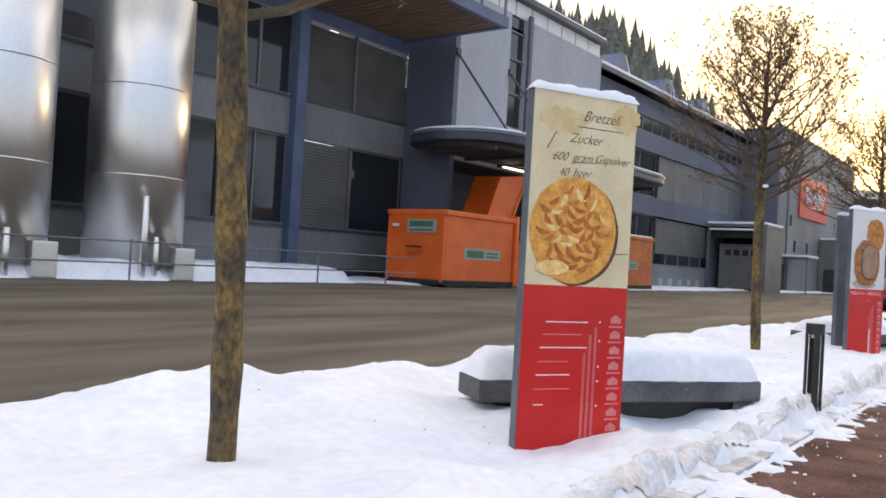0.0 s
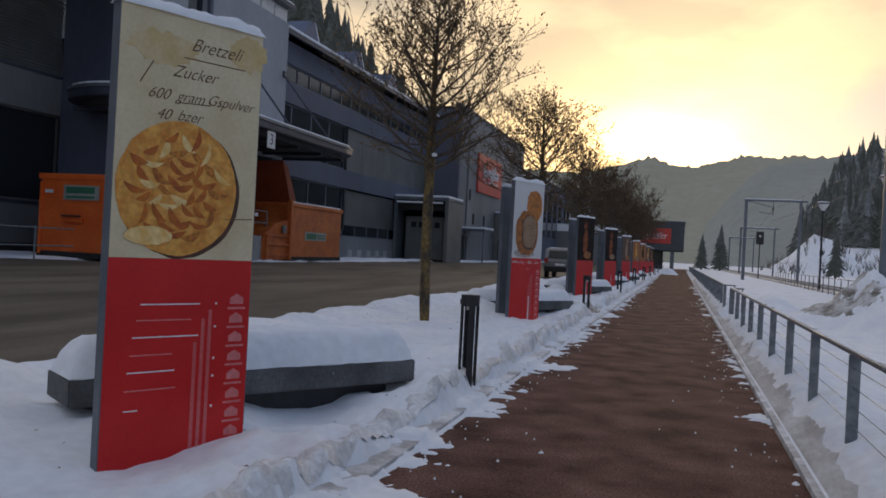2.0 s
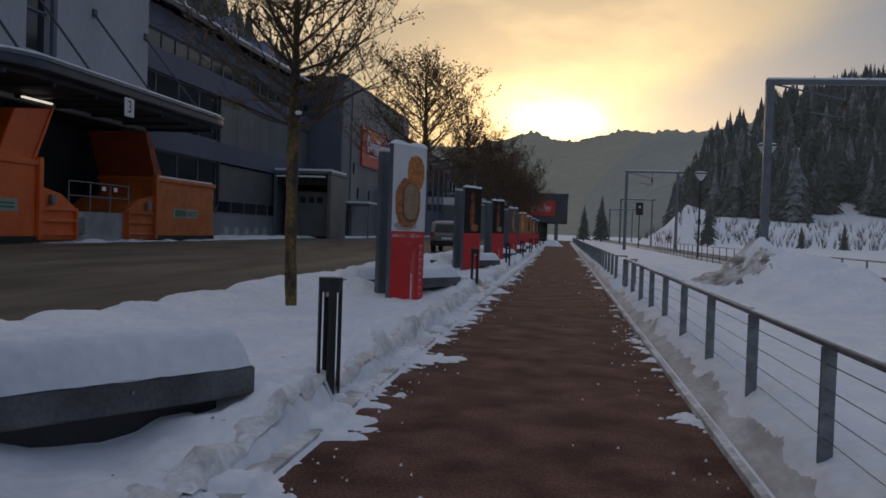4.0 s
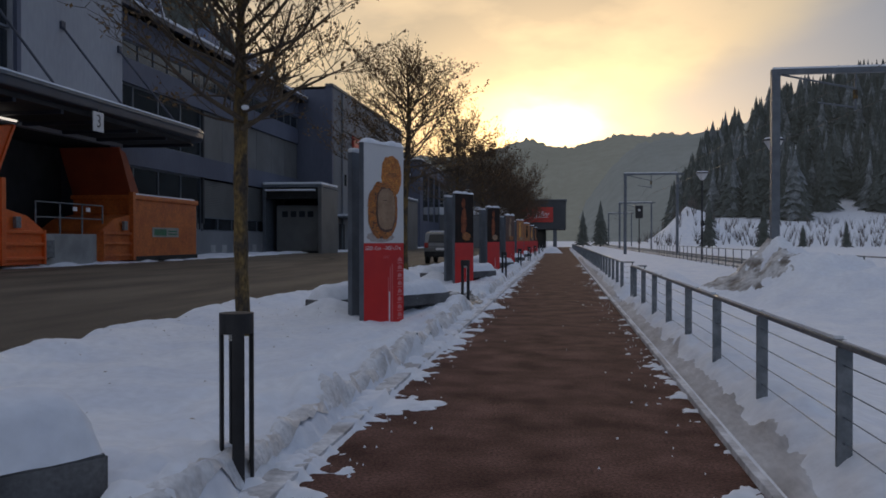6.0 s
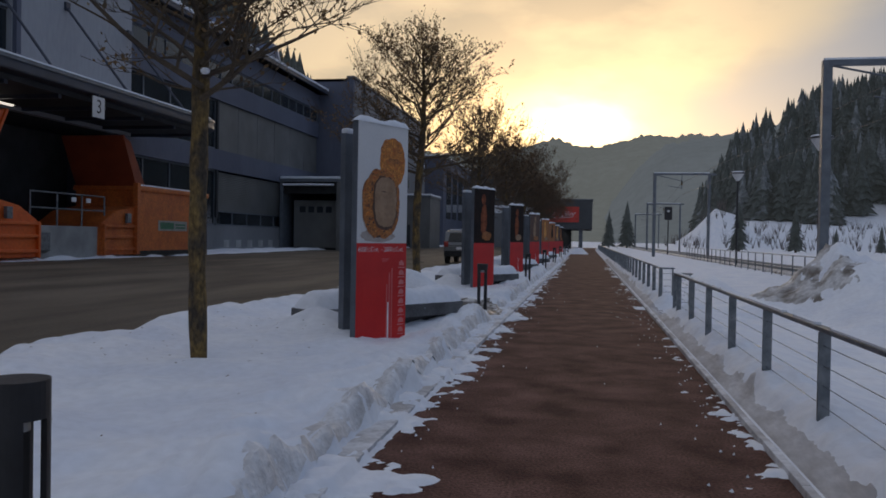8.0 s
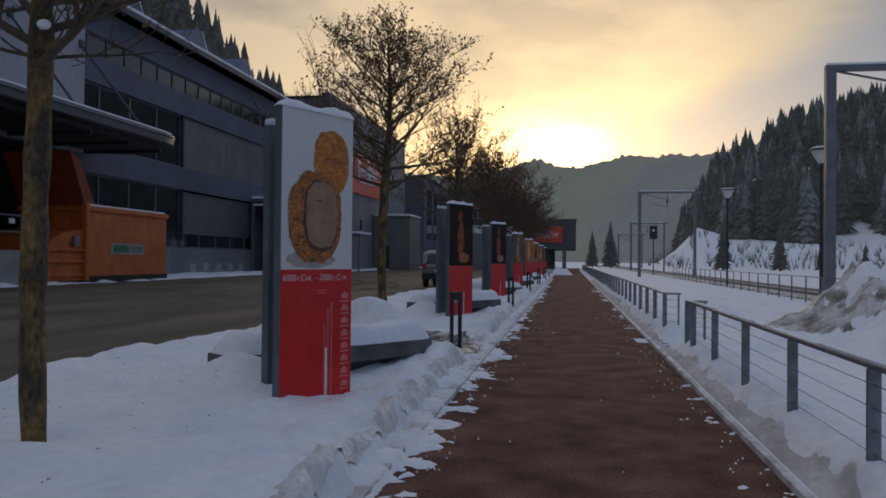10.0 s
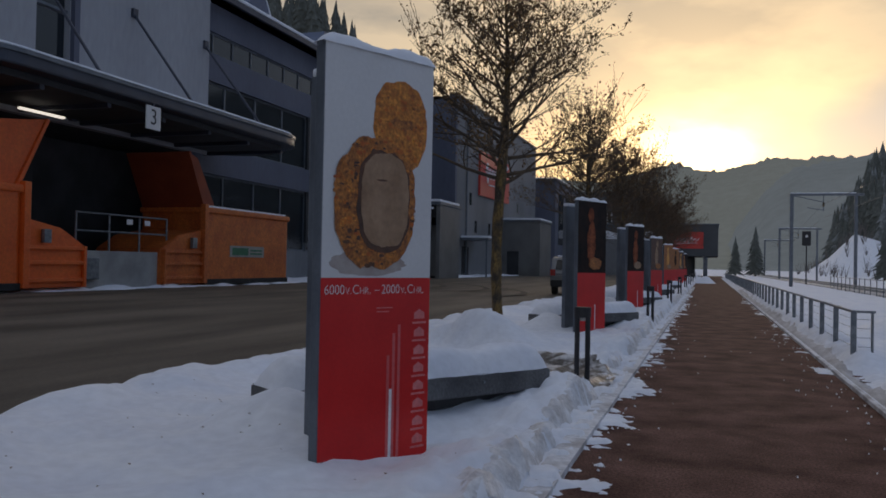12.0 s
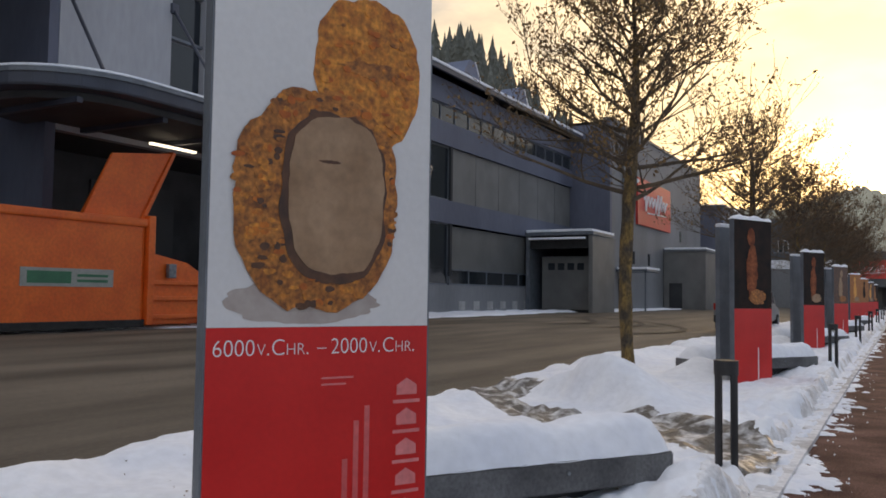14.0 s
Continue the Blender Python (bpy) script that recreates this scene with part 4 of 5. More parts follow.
porch = thing("side_door_porch", pose(0, 0, 0), "small porch roof with snow over a dark side door", "porch")
part("roof", box(XC + 0.01, -15.6, 66.2, 69.6, 2.95, 3.1, 0.02), STEELP, porch)
part("snow", box(XC + 0.05, -15.62, 66.25, 69.55, 3.1, 3.25, 0.04), SNOW, porch)
part("door", box(XC + 0.004, XC + 0.05, 66.8, 68.4, 0.3, 2.5, 0.01), DARKIN, porch)
part("post", box(-15.8, -15.7, 66.3, 66.4, 0.2, 2.95), STEELP, porch)
kiosk = thing("utility_cabin", pose(0, 0, 0), "tall grey metal cabin with a snowy roof", "cabin")
part("body", box(-17.65, -14.4, 78.5, 83.5, 0.15, 4.9, 0.03), SHUT, kiosk)
part("roof", box(-17.65, -14.3, 78.4, 83.6, 4.9, 5.05), STEELP, kiosk)
part("snow", box(-17.6, -14.35, 78.45, 83.55, 5.05, 5.2, 0.04), SNOW, kiosk)
part("door", box(-17.2, -16.2, 78.46, 78.5, 0.3, 2.4), DARKIN, kiosk)

annex = thing("factory_annex", pose(0, 0, 0), "blue-grey annex with tall windows beyond the main block", "building")
part("wall", box(-30, -16.5, 97, 118, 0.1, 10.2, 0.03), WALLB, annex)
part("roof", box(-30, -16.3, 96.8, 118.2, 10.2, 10.45), ROOFM, annex)
part("roof_snow", box(-29.9, -16.4, 96.9, 118.1, 10.45, 10.6, 0.04), SNOW, annex)
for k in range(4):
    part("window", box(-16.5, -16.46, 99 + k * 4.4, 102 + k * 4.4, 3.5, 9.0), GLASS, annex)
house = thing("office_house", pose(0, 0, 0), "dark grey office building behind the trees", "building")
part("wall", box(-26, -9.5, 128, 150, 0.1, 11.5, 0.03), DARKBOX, house)
part("lower_block", box(-18, -7.5, 112, 127.5, 0.1, 4.6, 0.03), WALLG, house)
part("lower_snow", box(-18, -7.4, 111.9, 127.5, 4.6, 5.6, 0.06), SNOW, house)
part("roof", box(-26.3, -9.2, 127.7, 150.3, 11.5, 11.8), ROOFM, house)
for k in range(5):
    w = part("window", box(-24 + k * 2.9, -22.7 + k * 2.9, 127.93, 128.0, 6.8, 8.9), PAPER, house)
    part("pane", box(-23.9 + k * 2.9, -23.4 + k * 2.9, 127.9, 127.93, 6.9, 8.8), GLASS, w)
    part("pane", box(-23.3 + k * 2.9, -22.8 + k * 2.9, 127.9, 127.93, 6.9, 8.8), GLASS, w)

pavilion = thing("visitor_pavilion", pose(0, 0, 0), "dark cantilevered visitor building with a red sign", "building")
part("upper_storey", box(-14, 0.1, 114, 130, 2.7, 6.5, 0.05), DARKBOX, pavilion)
part("roof_edge", box(-14.1, 0.2, 113.9, 130.1, 6.5, 6.62), STEELP, pavilion)
part("leg", box(-1.6, -1.1, 114.6, 115.2, 0, 2.7), STEELP, pavilion)
part("lower_glass", box(-14, -2.6, 118, 129, 0, 2.7), GLASS, pavilion)
face = part("sign_face", box(-5.9, -1.6, 113.85, 113.99, 3.6, 5.6, 0.02), SIGNRED, pavilion, "red sign with white script emblem")
script_emblem(face, pose(-3.75, 113.83, 4.6), 3.3, 0.8)


# tanks in front of the west hall
def tank(x, y):
    th = thing("storage_tank", pose(x, y, 0.35), "tall brushed stainless steel storage tank", "tank", "tanks beside the hall")
    part("shell", rod((0, 0, 0.35), (0, 0, 7.4), 1.25, n=64), TANKM, th, smooth=False)
    part("dome", rod((0, 0, 7.4), (0, 0, 7.75), 1.25, 0.5, 64), TANKM, th)
    for z in (2.6, 4.9):
        part("seam_band", rod((0, 0, z), (0, 0, z + 0.04), 1.26, n=64), TANKM, th)
    for a in (-60, 60, 180):
        c, s = math.cos(radians(a)), math.sin(radians(a))
        part("foot", box(c * 1.0 - .12, c * 1.0 + .12, s * 1.0 - .12, s * 1.0 + .12, -0.1, 0.5, 0.02), GALV, th)
    part("valve_box", box(0.9, 1.4, 0.35, 0.95, 0.0, 0.85, 0.04), TANKM, th)
    part("pipe", rod((1.35, -0.55, 0), (1.35, -0.55, 2.1), 0.09, n=12), TANKM, th)
    part("pipe", rod((1.35, -0.2, 0), (1.35, -0.2, 1.1), 0.08, n=12), TANKM, th)
    for me in [c.data for c in th.children]:
        for p in me.polygons:
            p.use_smooth = len(p.vertices) == 4 and me.name.startswith(("shell", "dome", "pipe", "seam"))
    return th


tank(-19.7, 12.47)
tank(-19.7, 8.81)
tank(-19.7, 5.1)
guard = thing("yard_railing", pose(-17.4, 0, 0.3), "thin steel pipe railing along the yard edge", "railing")
for y in (8, 11, 14, 17, 20):
    part("post", rod((0, y, 0), (0, y, 1.05), 0.025, n=8), GALV, guard)
for z in (0.5, 1.0):
    part("rail", rod((0, 6, z), (0, 21.5, z), 0.02, n=8), GALV, guard)

# ---- sign panels ----
def blob(rx, rz, wob, seed, n=56, power=2.0, cx=0, cz=0):
    """An uneven oval outline in the panel's plane."""
    pts = []
    for k in range(n):
        a = 2 * math.pi * k / n
        c, s = math.cos(a), math.sin(a)
        q = (abs(c) ** power + abs(s) ** power) ** (-1 / power)
        w = 1 + wob * noise.noise(Vector((c * 4, s * 4, seed)))+ wob * 0.5 * noise.noise(Vector((c * 11, s * 11, seed)))
        pts.append((cx + rx * q * c * w, cz + rz * q * s * w))
    return pts


def flat(parent, pts, lift, material, name, label=""):
    return part(name, prism(pts, -lift - 0.0012, -lift, 0.0, "xzy"), material, parent, label)


W, H, MID = 0.90, 2.40, 1.08        # panel width, height above the snow, top of the red field


def panel_base(y, dirx, label, upper_mat):
    """A pylon of two upright plates; local x runs along the printed face, which looks to -y."""
    x = -3.025 if y < 10 else (-2.975 if y < 20 else -3.07)
    th = thing("sign_panel", pose(x, y, 0.07 if y < 10 else (0.12 if y < 20 else 0.15), 0, 0, 63 + dirx), label, "sign panel", "sign panels along the path")
    th.scale = (0.96 if y < 10 else 0.935, 1, 1 if y < 20 else 0.945)
    part("plate", box(0, W, 0, 0.075, -0.25, H, 0.006), STEELP, th, "grey steel core plate")
    part("rear_plate", box(0.33, 0.33 + W, 0.47, 0.55, -0.25, H - 0.08, 0.006), STEELP, th, "dark grey rear plate")
    part("upper_print", box(0.008, W - 0.004, -0.004, 0.0, MID, H - 0.006), upper_mat, th)
    part("lower_print", box(0.008, W - 0.004, -0.004, 0.0, -0.2, MID - 0.001), RED, th, "glossy red lower field")
    bm = bmesh.new()
    n = 26
    for i in range(n + 1):
        f = i / n
        h = 0.085 * (min(1, f / 0.08) ** .5) * (min(1, (1 - f) / 0.05) ** .5) * (0.75 + 0.55 * fbm(f * 3, y, 1.0, 61)) + 0.004
        for j in range(7):
            a = math.pi * j / 6
            bm.verts.new((-0.015 + (W + 0.03) * f, 0.0375 - 0.06 * math.cos(a) * (0.9 + 0.2 * fbm(f * 5, y, 1, 66)), H + h * math.sin(a) - 0.01))
    bm.verts.ensure_lookup_table()
    for i in range(n):
        for j in range(6):
            bm.faces.new([bm.verts[k] for k in (i * 7 + j, i * 7 + j + 1, (i + 1) * 7 + j + 1, (i + 1) * 7 + j)])
    bmesh.ops.recalc_face_normals(bm, faces=bm.faces[:])
    part("snow_cap", bm, SNOW, th, "soft snow cap", True)
    part("rear_snow_cap", box(0.34, 0.32 + W, 0.46, 0.56, H - 0.085, H - 0.02, 0.025), SNOW, th)
    return th


def lines(th, rows, x0, lengths, z0, dz, h, material, name="text_line"):
    for k in range(rows):
        part(name, box(x0, x0 + lengths[k % len(lengths)], -0.0065, -0.004, z0 - k * dz, z0 - k * dz + h), material, th)


def pictograms(th):
    """The column of small house-like marks at the edge of the red field."""
    z = 0.83
    for k in range(8):
        part("pictogram", prism([(0.76, z), (0.85, z), (0.85, z + .035), (0.805, z + .06), (0.76, z + .035)], -0.0065, -0.004, 0, "xzy"), PINKP, th)
        part("caption", box(0.745, 0.865, -0.0065, -0.004, z - 0.03, z - 0.018), PINKP, th)
        z -= 0.108
    for k, (x, h) in enumerate(((0.53, 0.62), (0.575, 0.75), (0.62, 0.8))):
        part("bar", box(x, x + 0.022, -0.006, -0.004, 0.0, h), mat_bar, th)


mat_bar = mat("soft_red_print", (0.62, 0.10, 0.10), (0.64, 0.13, 0.13), 3, 0.25, 0.0)

# recipe panel
p1 = panel_base(MODULE[0], 0, "sign panel with a handwritten recipe and round waffle picture", CREAM)
face_up = lambda x, z, lift=0.0066: pose(x, -lift, z, 90, 0, 0)
text_mesh("heading", "Bretzeli", 0.105, INK, p1, face_up(0.58, 2.25), 0.5, depth=0.0005, thin=0.001)
part("underline", box(0.38, 0.78, -0.0066, -0.004, 2.17, 2.175), INK, p1)
for word, size, x, z in (("Zucker", 0.095, 0.45, 2.09), ("600", 0.085, 0.235, 1.955), ("gram", 0.085, 0.43, 1.96), ("Gspulver", 0.085, 0.69, 1.965), ("40", 0.085, 0.27, 1.85), ("bzer", 0.085, 0.43, 1.855)):
    text_mesh("script_word", word, size, INK, p1, face_up(x, z), 0.5, depth=0.0005, thin=0.001)
for x0, z0, ln in ((0.36, 1.925, 0.2), (0.68, 1.31, 0.2), (0.76, 1.5, 0.03)):
    part("pen_stroke", rod((x0, -0.006, z0), (x0 + ln, -0.006, z0 + 0.012), 0.0025, n=5), INK, p1)
part("stroke", rod((0.13, -0.006, 2.0), (0.2, -0.006, 2.12), 0.003, n=5), INK, p1)
flat(p1, blob(0.20, 0.09, 0.35, 41, cx=0.26, cz=2.2), 0.0043, STAINP, "stain")
flat(p1, blob(0.13, 0.10, 0.3, 42, cx=0.80, cz=2.27), 0.0043, STAINP, "stain")
flat(p1, blob(0.37, 0.365, 0.02, 3, cx=0.415, cz=1.445), 0.0046, SHADEP, "picture_shadow")
flat(p1, blob(0.37, 0.365, 0.02, 4, cx=0.39, cz=1.46), 0.006, COOKIE, "waffle_rim", "golden round waffle picture")
flat(p1, blob(0.325, 0.32, 0.03, 5, cx=0.385, cz=1.46), 0.0075, COOKIE, "waffle_field")
rng = random.Random(12)
for k in range(46):
    a, r = k * 2.4, 0.285 * math.sqrt((k + 0.5) / 46)
    cx, cz, t = 0.385 + r * math.cos(a), 1.46 + r * math.sin(a), rng.uniform(-0.9, 1.3)
    ln, wd = rng.uniform(0.045, 0.075), rng.uniform(0.014, 0.022)
    arc = []
    for s in range(9):
        f = s / 8 - .5
        arc.append((f * 2 * ln, wd * (1 - (2 * f) ** 2) + 0.5 * ln * (2 * f) ** 2 * 0.6))
    for s in range(8, -1, -1):
        f = s / 8 - .5
        arc.append((f * 2 * ln, -wd * (1 - (2 * f) ** 2) - 0.001 + 0.5 * ln * (2 * f) ** 2 * 0.6))
    flat(p1, [(cx + u * math.cos(t) - v * math.sin(t), cz + u * math.sin(t) + v * math.cos(t)) for u, v in arc], 0.009 + 0.00005 * k,
         (COOKIED, COOKIED, COOKIEL, COOKIED, CRUSTO)[k % 5], "waffle_relief")
flat(p1, blob(0.14, 0.05, 0.1, 8, cx=0.22, cz=1.2), 0.0125, COOKIEL, "flour_highlight")
for k, (x, z, ln) in enumerate(((0.2, 0.83, 0.36), (0.18, 0.745, 0.33), (0.16, 0.655, 0.4), (0.15, 0.56, 0.25), (0.14, 0.47, 0.28), (0.13, 0.375, 0.3), (0.13, 0.27, 0.08))):
    part("text_line", box(x, x + ln, -0.0065, -0.004, z, z + 0.007), PINKP if k % 2 else WHITEP, p1)
pictograms(p1)
for z in (0.83, 0.7, 0.52, 0.42, 0.25):
    part("dot", box(0.66, 0.672, -0.0066, -0.004, z, z + 0.012), WHITEP, p1)

# prehistory panel
p2 = panel_base(MODULE[1], 0, "sign panel with a pale picture of a millstone crust", PAPER)
flat(p2, blob(0.30, 0.075, 0.15, 33, cx=0.36, cz=1.165), 0.0045, TINTP, "picture_shadow")
flat(p2, blob(0.228, 0.272, 0.07, 21, power=2.3, cx=0.612, cz=1.985), 0.0055, CRUSTO, "upper_crust", "orange brown crust picture")
flat(p2, blob(0.12, 0.03, 0.3, 24, cx=0.625, cz=2.0), 0.0068, CRUST, "crust_crack")
for k in range(90):
    a, r = rng.uniform(0, 6.28), math.sqrt(rng.random())
    flat(p2, blob(rng.uniform(.006, .022), rng.uniform(.005, .012), 0.4, k, 10, cx=0.612 + .215 * r * math.cos(a), cz=1.975 + .255 * r * math.sin(a)), 0.0078 + k * 1e-5,
         (COOKIED, CRUSTO, COOKIED, CRUSTO, CRUST)[k % 5], "crumb")
flat(p2, blob(0.33, 0.375, 0.10, 22, power=2.3, cx=0.415, cz=1.515), 0.0095, CRUST, "lower_crust", "crumbly brown crust picture")
for k in range(290):
    a, r = rng.uniform(0, 6.28), rng.uniform(0.6, 1.03)
    flat(p2, blob(rng.uniform(.008, .026), rng.uniform(.006, .016), 0.4, k, 10, cx=0.415 + .325 * r * math.cos(a), cz=1.52 + .37 * r * math.sin(a)), 0.0108 + k * 5e-6,
         (CRUSTO, CRUST, COOKIED, SHADEP, CRUSTO, CRUST)[k % 6], "crumb")
flat(p2, blob(0.215, 0.295, 0.06, 23, power=2.8, cx=0.475, cz=1.525), 0.0125, SHADEP, "hollow")
flat(p2, blob(0.195, 0.275, 0.05, 25, power=2.8, cx=0.485, cz=1.535), 0.0140, STONEP, "stone", "smooth tan stone picture")
flat(p2, blob(0.045, 0.006, 0.4, 26, cx=0.45, cz=1.65), 0.0155, SHADEP, "notch")
for word, x in (("6000", 0.105), ("v.", 0.213), ("Chr.", 0.315), ("–", 0.437), ("2000", 0.55), ("v.", 0.66), ("Chr.", 0.765)):
    text_mesh("date_word", word, 0.078, WHITEP, p2, face_up(x, 1.01), 0, depth=0.0005, thin=0.0012, caps="vhr")
pictograms(p2)
lines(p2, 2, 0.44, (0.13, 0.1), 0.90, 0.022, 0.006, PINKP)
part("white_bar", box(0.553, 0.575, -0.0068, -0.004, -0.05, 0.42), WHITEP, p2)

# panels further on, dark photographs over red
looks = [(NIGHTP, FIGP), (NIGHTP, FIGP), (SHADEP, STONEP), (CRUST, COOKIE), (CRUST, NIGHTP), (SHADEP, COOKIE), (NIGHTP, CRUST)]
for k, y in enumerate(MODULE[2:]):
    bgm, fg = looks[k]
    th = panel_base(y, 0, "sign panel with a dark photograph over a red field", bgm)
    flat(th, blob(0.13, 0.4, 0.25, 70 + k, cx=0.42, cz=1.62), 0.006, fg, "picture_shape")
    flat(th, blob(0.09, 0.13, 0.15, 80 + k, cx=0.40 + 0.04 * (k % 3), cz=2.14), 0.0075, fg, "picture_top")
    flat(th, blob(0.2, 0.11, 0.2, 90 + k, cx=0.55, cz=1.25), 0.0085, (CRUST, STONEP)[k % 2], "picture_foot")
    part("white_bar", box(0.553, 0.575, -0.0068, -0.004, 0.0, 0.5), WHITEP, th)


# ---- benches ----
def bench(y):
    """A long concrete seat on recessed feet, loaded with snow."""
    th = thing("concrete_bench", pose(-2.9 if y < 10 else -2.93, y - 0.22 if y < 10 else y + 0.2, 0.0), "long dark concrete bench under thick snow", "bench", "benches behind the sign panels")
    ctr = [(-0.85, 0.85), (-0.45, 1.44), (-0.06, 2.03), (0.29, 2.55), (0.64, 3.08)]

    def curve(f):
        q = f * (len(ctr) - 1)
        i = min(int(q), len(ctr) - 2)
        t = q - i
        p0, p1, p2, p3 = (Vector(ctr[max(0, min(len(ctr) - 1, i + d))]) for d in (-1, 0, 1, 2))
        return 0.5 * (2 * p1 + (p2 - p0) * t + (2 * p0 - 5 * p1 + 4 * p2 - p3) * t * t + (3 * p1 - p0 - 3 * p2 + p3) * t ** 3)
    n = 22
    mid = [curve(k / n) for k in range(n + 1)]
    nor = []
    for k in range(n + 1):
        d = (mid[min(n, k + 1)] - mid[max(0, k - 1)]).normalized()
        nor.append(Vector((-d.y, d.x)))

    def slab(front, back, z0, z1):
        return [tuple(mid[k] - nor[k] * front) for k in range(n + 1)] + [tuple(mid[k] + nor[k] * back) for k in range(n, -1, -1)]
    part("seat", prism(slab(0.0, 0.5, 0, 0), 0.185, 0.365, 0.012), CONC, th)
    part("foot", prism([tuple(mid[k] + nor[k] * 0.14) for k in range(2, n - 1)] + [tuple(mid[k] + nor[k] * 0.4) for k in range(n - 2, 1, -1)], -0.05, 0.185), BLACK, th)
    for f in (7, 15):
        c = mid[f] - nor[f] * 0.004
        part("bolt", rod((c.x, c.y, 0.3), (c.x - nor[f].x * 0.012, c.y - nor[f].y * 0.012, 0.3), 0.012, n=8), GALV, th)
    verts, faces = [], []
    m = 12
    for k in range(n * 2 + 1):
        f = k / (n * 2)
        c = curve(f)
        d = (curve(min(1, f + .02)) - curve(max(0, f - .02))).normalized()
        nn = Vector((-d.y, d.x))
        e = min(1, f / 0.07, (1 - f) / 0.05) ** 0.5 if 0 < f < 1 else 0
        for j in range(m + 1):
            s = j / m
            p = c + nn * (0.01 + 0.48 * s)
            up = ((0.26 if y < 10 else 0.2) + 0.05 * fbm(p.x, p.y + y, 1.6, 71)) * e * (1 - abs(2 * s - 1) ** 3.2)
            verts.append((p.x, p.y, 0.362 + up + 0.01 * fbm(p.x, p.y, 6, 73) * e))
    faces = [(k * (m + 1) + j, (k + 1) * (m + 1) + j, (k + 1) * (m + 1) + j + 1, k * (m + 1) + j + 1) for k in range(n * 2) for j in range(m)]
    ob = raw("snow_cushion", verts, faces, SNOW, th, True, "deep smooth snow cushion")
    return th


for y in MODULE[:6]:
    bench(y)


# ---- bollard lights ----
def bollard(x, y, z, turn):
    th = thing("bollard_light", pose(x, y, z, 0, 0, turn), "black steel bollard light with slotted legs", "bollard", "bollards along the path")
    part("cap", rod((0, 0, 0.62), (0, 0, 0.72), 0.083, n=28), BLACK, th)
    for q in range(4):
        arc = [radians(q * 90 - 21 + 7 * i) for i in range(7)]
        part("leg", prism([(0.083 * math.cos(a), 0.083 * math.sin(a)) for a in arc] + [(0.066 * math.cos(a), 0.066 * math.sin(a)) for a in arc[::-1]], -0.15, 0.62), BLACK, th)
    part("lamp_glass", rod((0, 0, 0.585), (0, 0, 0.62), 0.035, n=12), PAPER, th)
    return th


for k, y in enumerate(MODULE):
    bollard(-2.0 if k == 0 else -2.12, y + (3.56 if k == 0 else 4.05), 0.165, 28 if k == 0 else 54)


# ---- railing ----
def railing(y0, y1, step, ends, label):
    """Flat posts, a top rail and cables; each end named turns away from the path."""
    th = thing("railing", pose(0.87, 0, 0), label, "railing", "railings along the path")
    n = int((y1 - y0) / step)
    ys = [y0 + step * k for k in range(n + 1)]
    for y in ys + [e for e in ends if min(abs(e - q) for q in ys) > 0.1]:
        part("post", box(-0.035, 0.035, y - 0.012, y + 0.012, -0.1, 0.745, 0.003), GALV, th)
        for z in (0.3, 0.42, 0.54, 0.66):
            part("bolt", rod((-0.004, y - 0.012, z), (-0.004, y - 0.018, z), 0.008, n=6), STEELP, th)
    part("top_rail", box(-0.03, 0.03, y0 - 0.03, y1 + 0.03, 0.745, 0.775, 0.008), GALV, th)
    for z in (0.3, 0.42, 0.54, 0.66):
        part("cable", rod((0, y0, z), (0, y1, z), 0.003, n=5), GALV, th)
    for e in ends:
        part("end_rail", box(0.032, 0.26, e - 0.03, e + 0.03, 0.745, 0.775, 0.008), GALV, th)
        part("end_post", box(0.21, 0.234, e - 0.035, e + 0.035, -0.1, 0.745, 0.003), GALV, th)
        for z in (0.3, 0.42, 0.54, 0.66):
            part("cable", rod((0, e, z), (0.22, e, z), 0.003, n=5), GALV, th)
    rng = random.Random(int(y0) + 7)
    y = y0
    while y < min(y1, 40):
        ln = rng.uniform(0.3, 1.4)
        part("snow", box(-0.022, 0.022, y, min(y + ln, y1), 0.773, 0.773 + rng.uniform(0.008, 0.02), 0.004), SNOW, th)
        y += ln + rng.uniform(0.0, 0.5)


railing(-2.3, 20.2, 1.57, (20.2,), "grey steel railing with cables beside the snowy path")
railing(22.85, 110, 1.57, (22.85,), "long grey steel railing running to the pavilion")


# ---- trees ----
def tube(verts, faces, pts, radii, n):
    base = len(verts)
    for i, (p, r) in enumerate(zip(pts, radii)):
        d = (pts[min(len(pts) - 1, i + 1)] - pts[max(0, i - 1)]).normalized()
        u = d.cross(Vector((0.3, 0.9, 0.1))).normalized()
        v = d.cross(u)
        for s in range(n):
            a = 6.2832 * s / n
            verts.append(tuple(p + (u * math.cos(a) + v * math.sin(a)) * r))
    for i in range(len(pts) - 1):
        for s in range(n):
            a, b = base + i * n + s, base + i * n + (s + 1) % n
            faces.append((a, b, b + n, a + n))


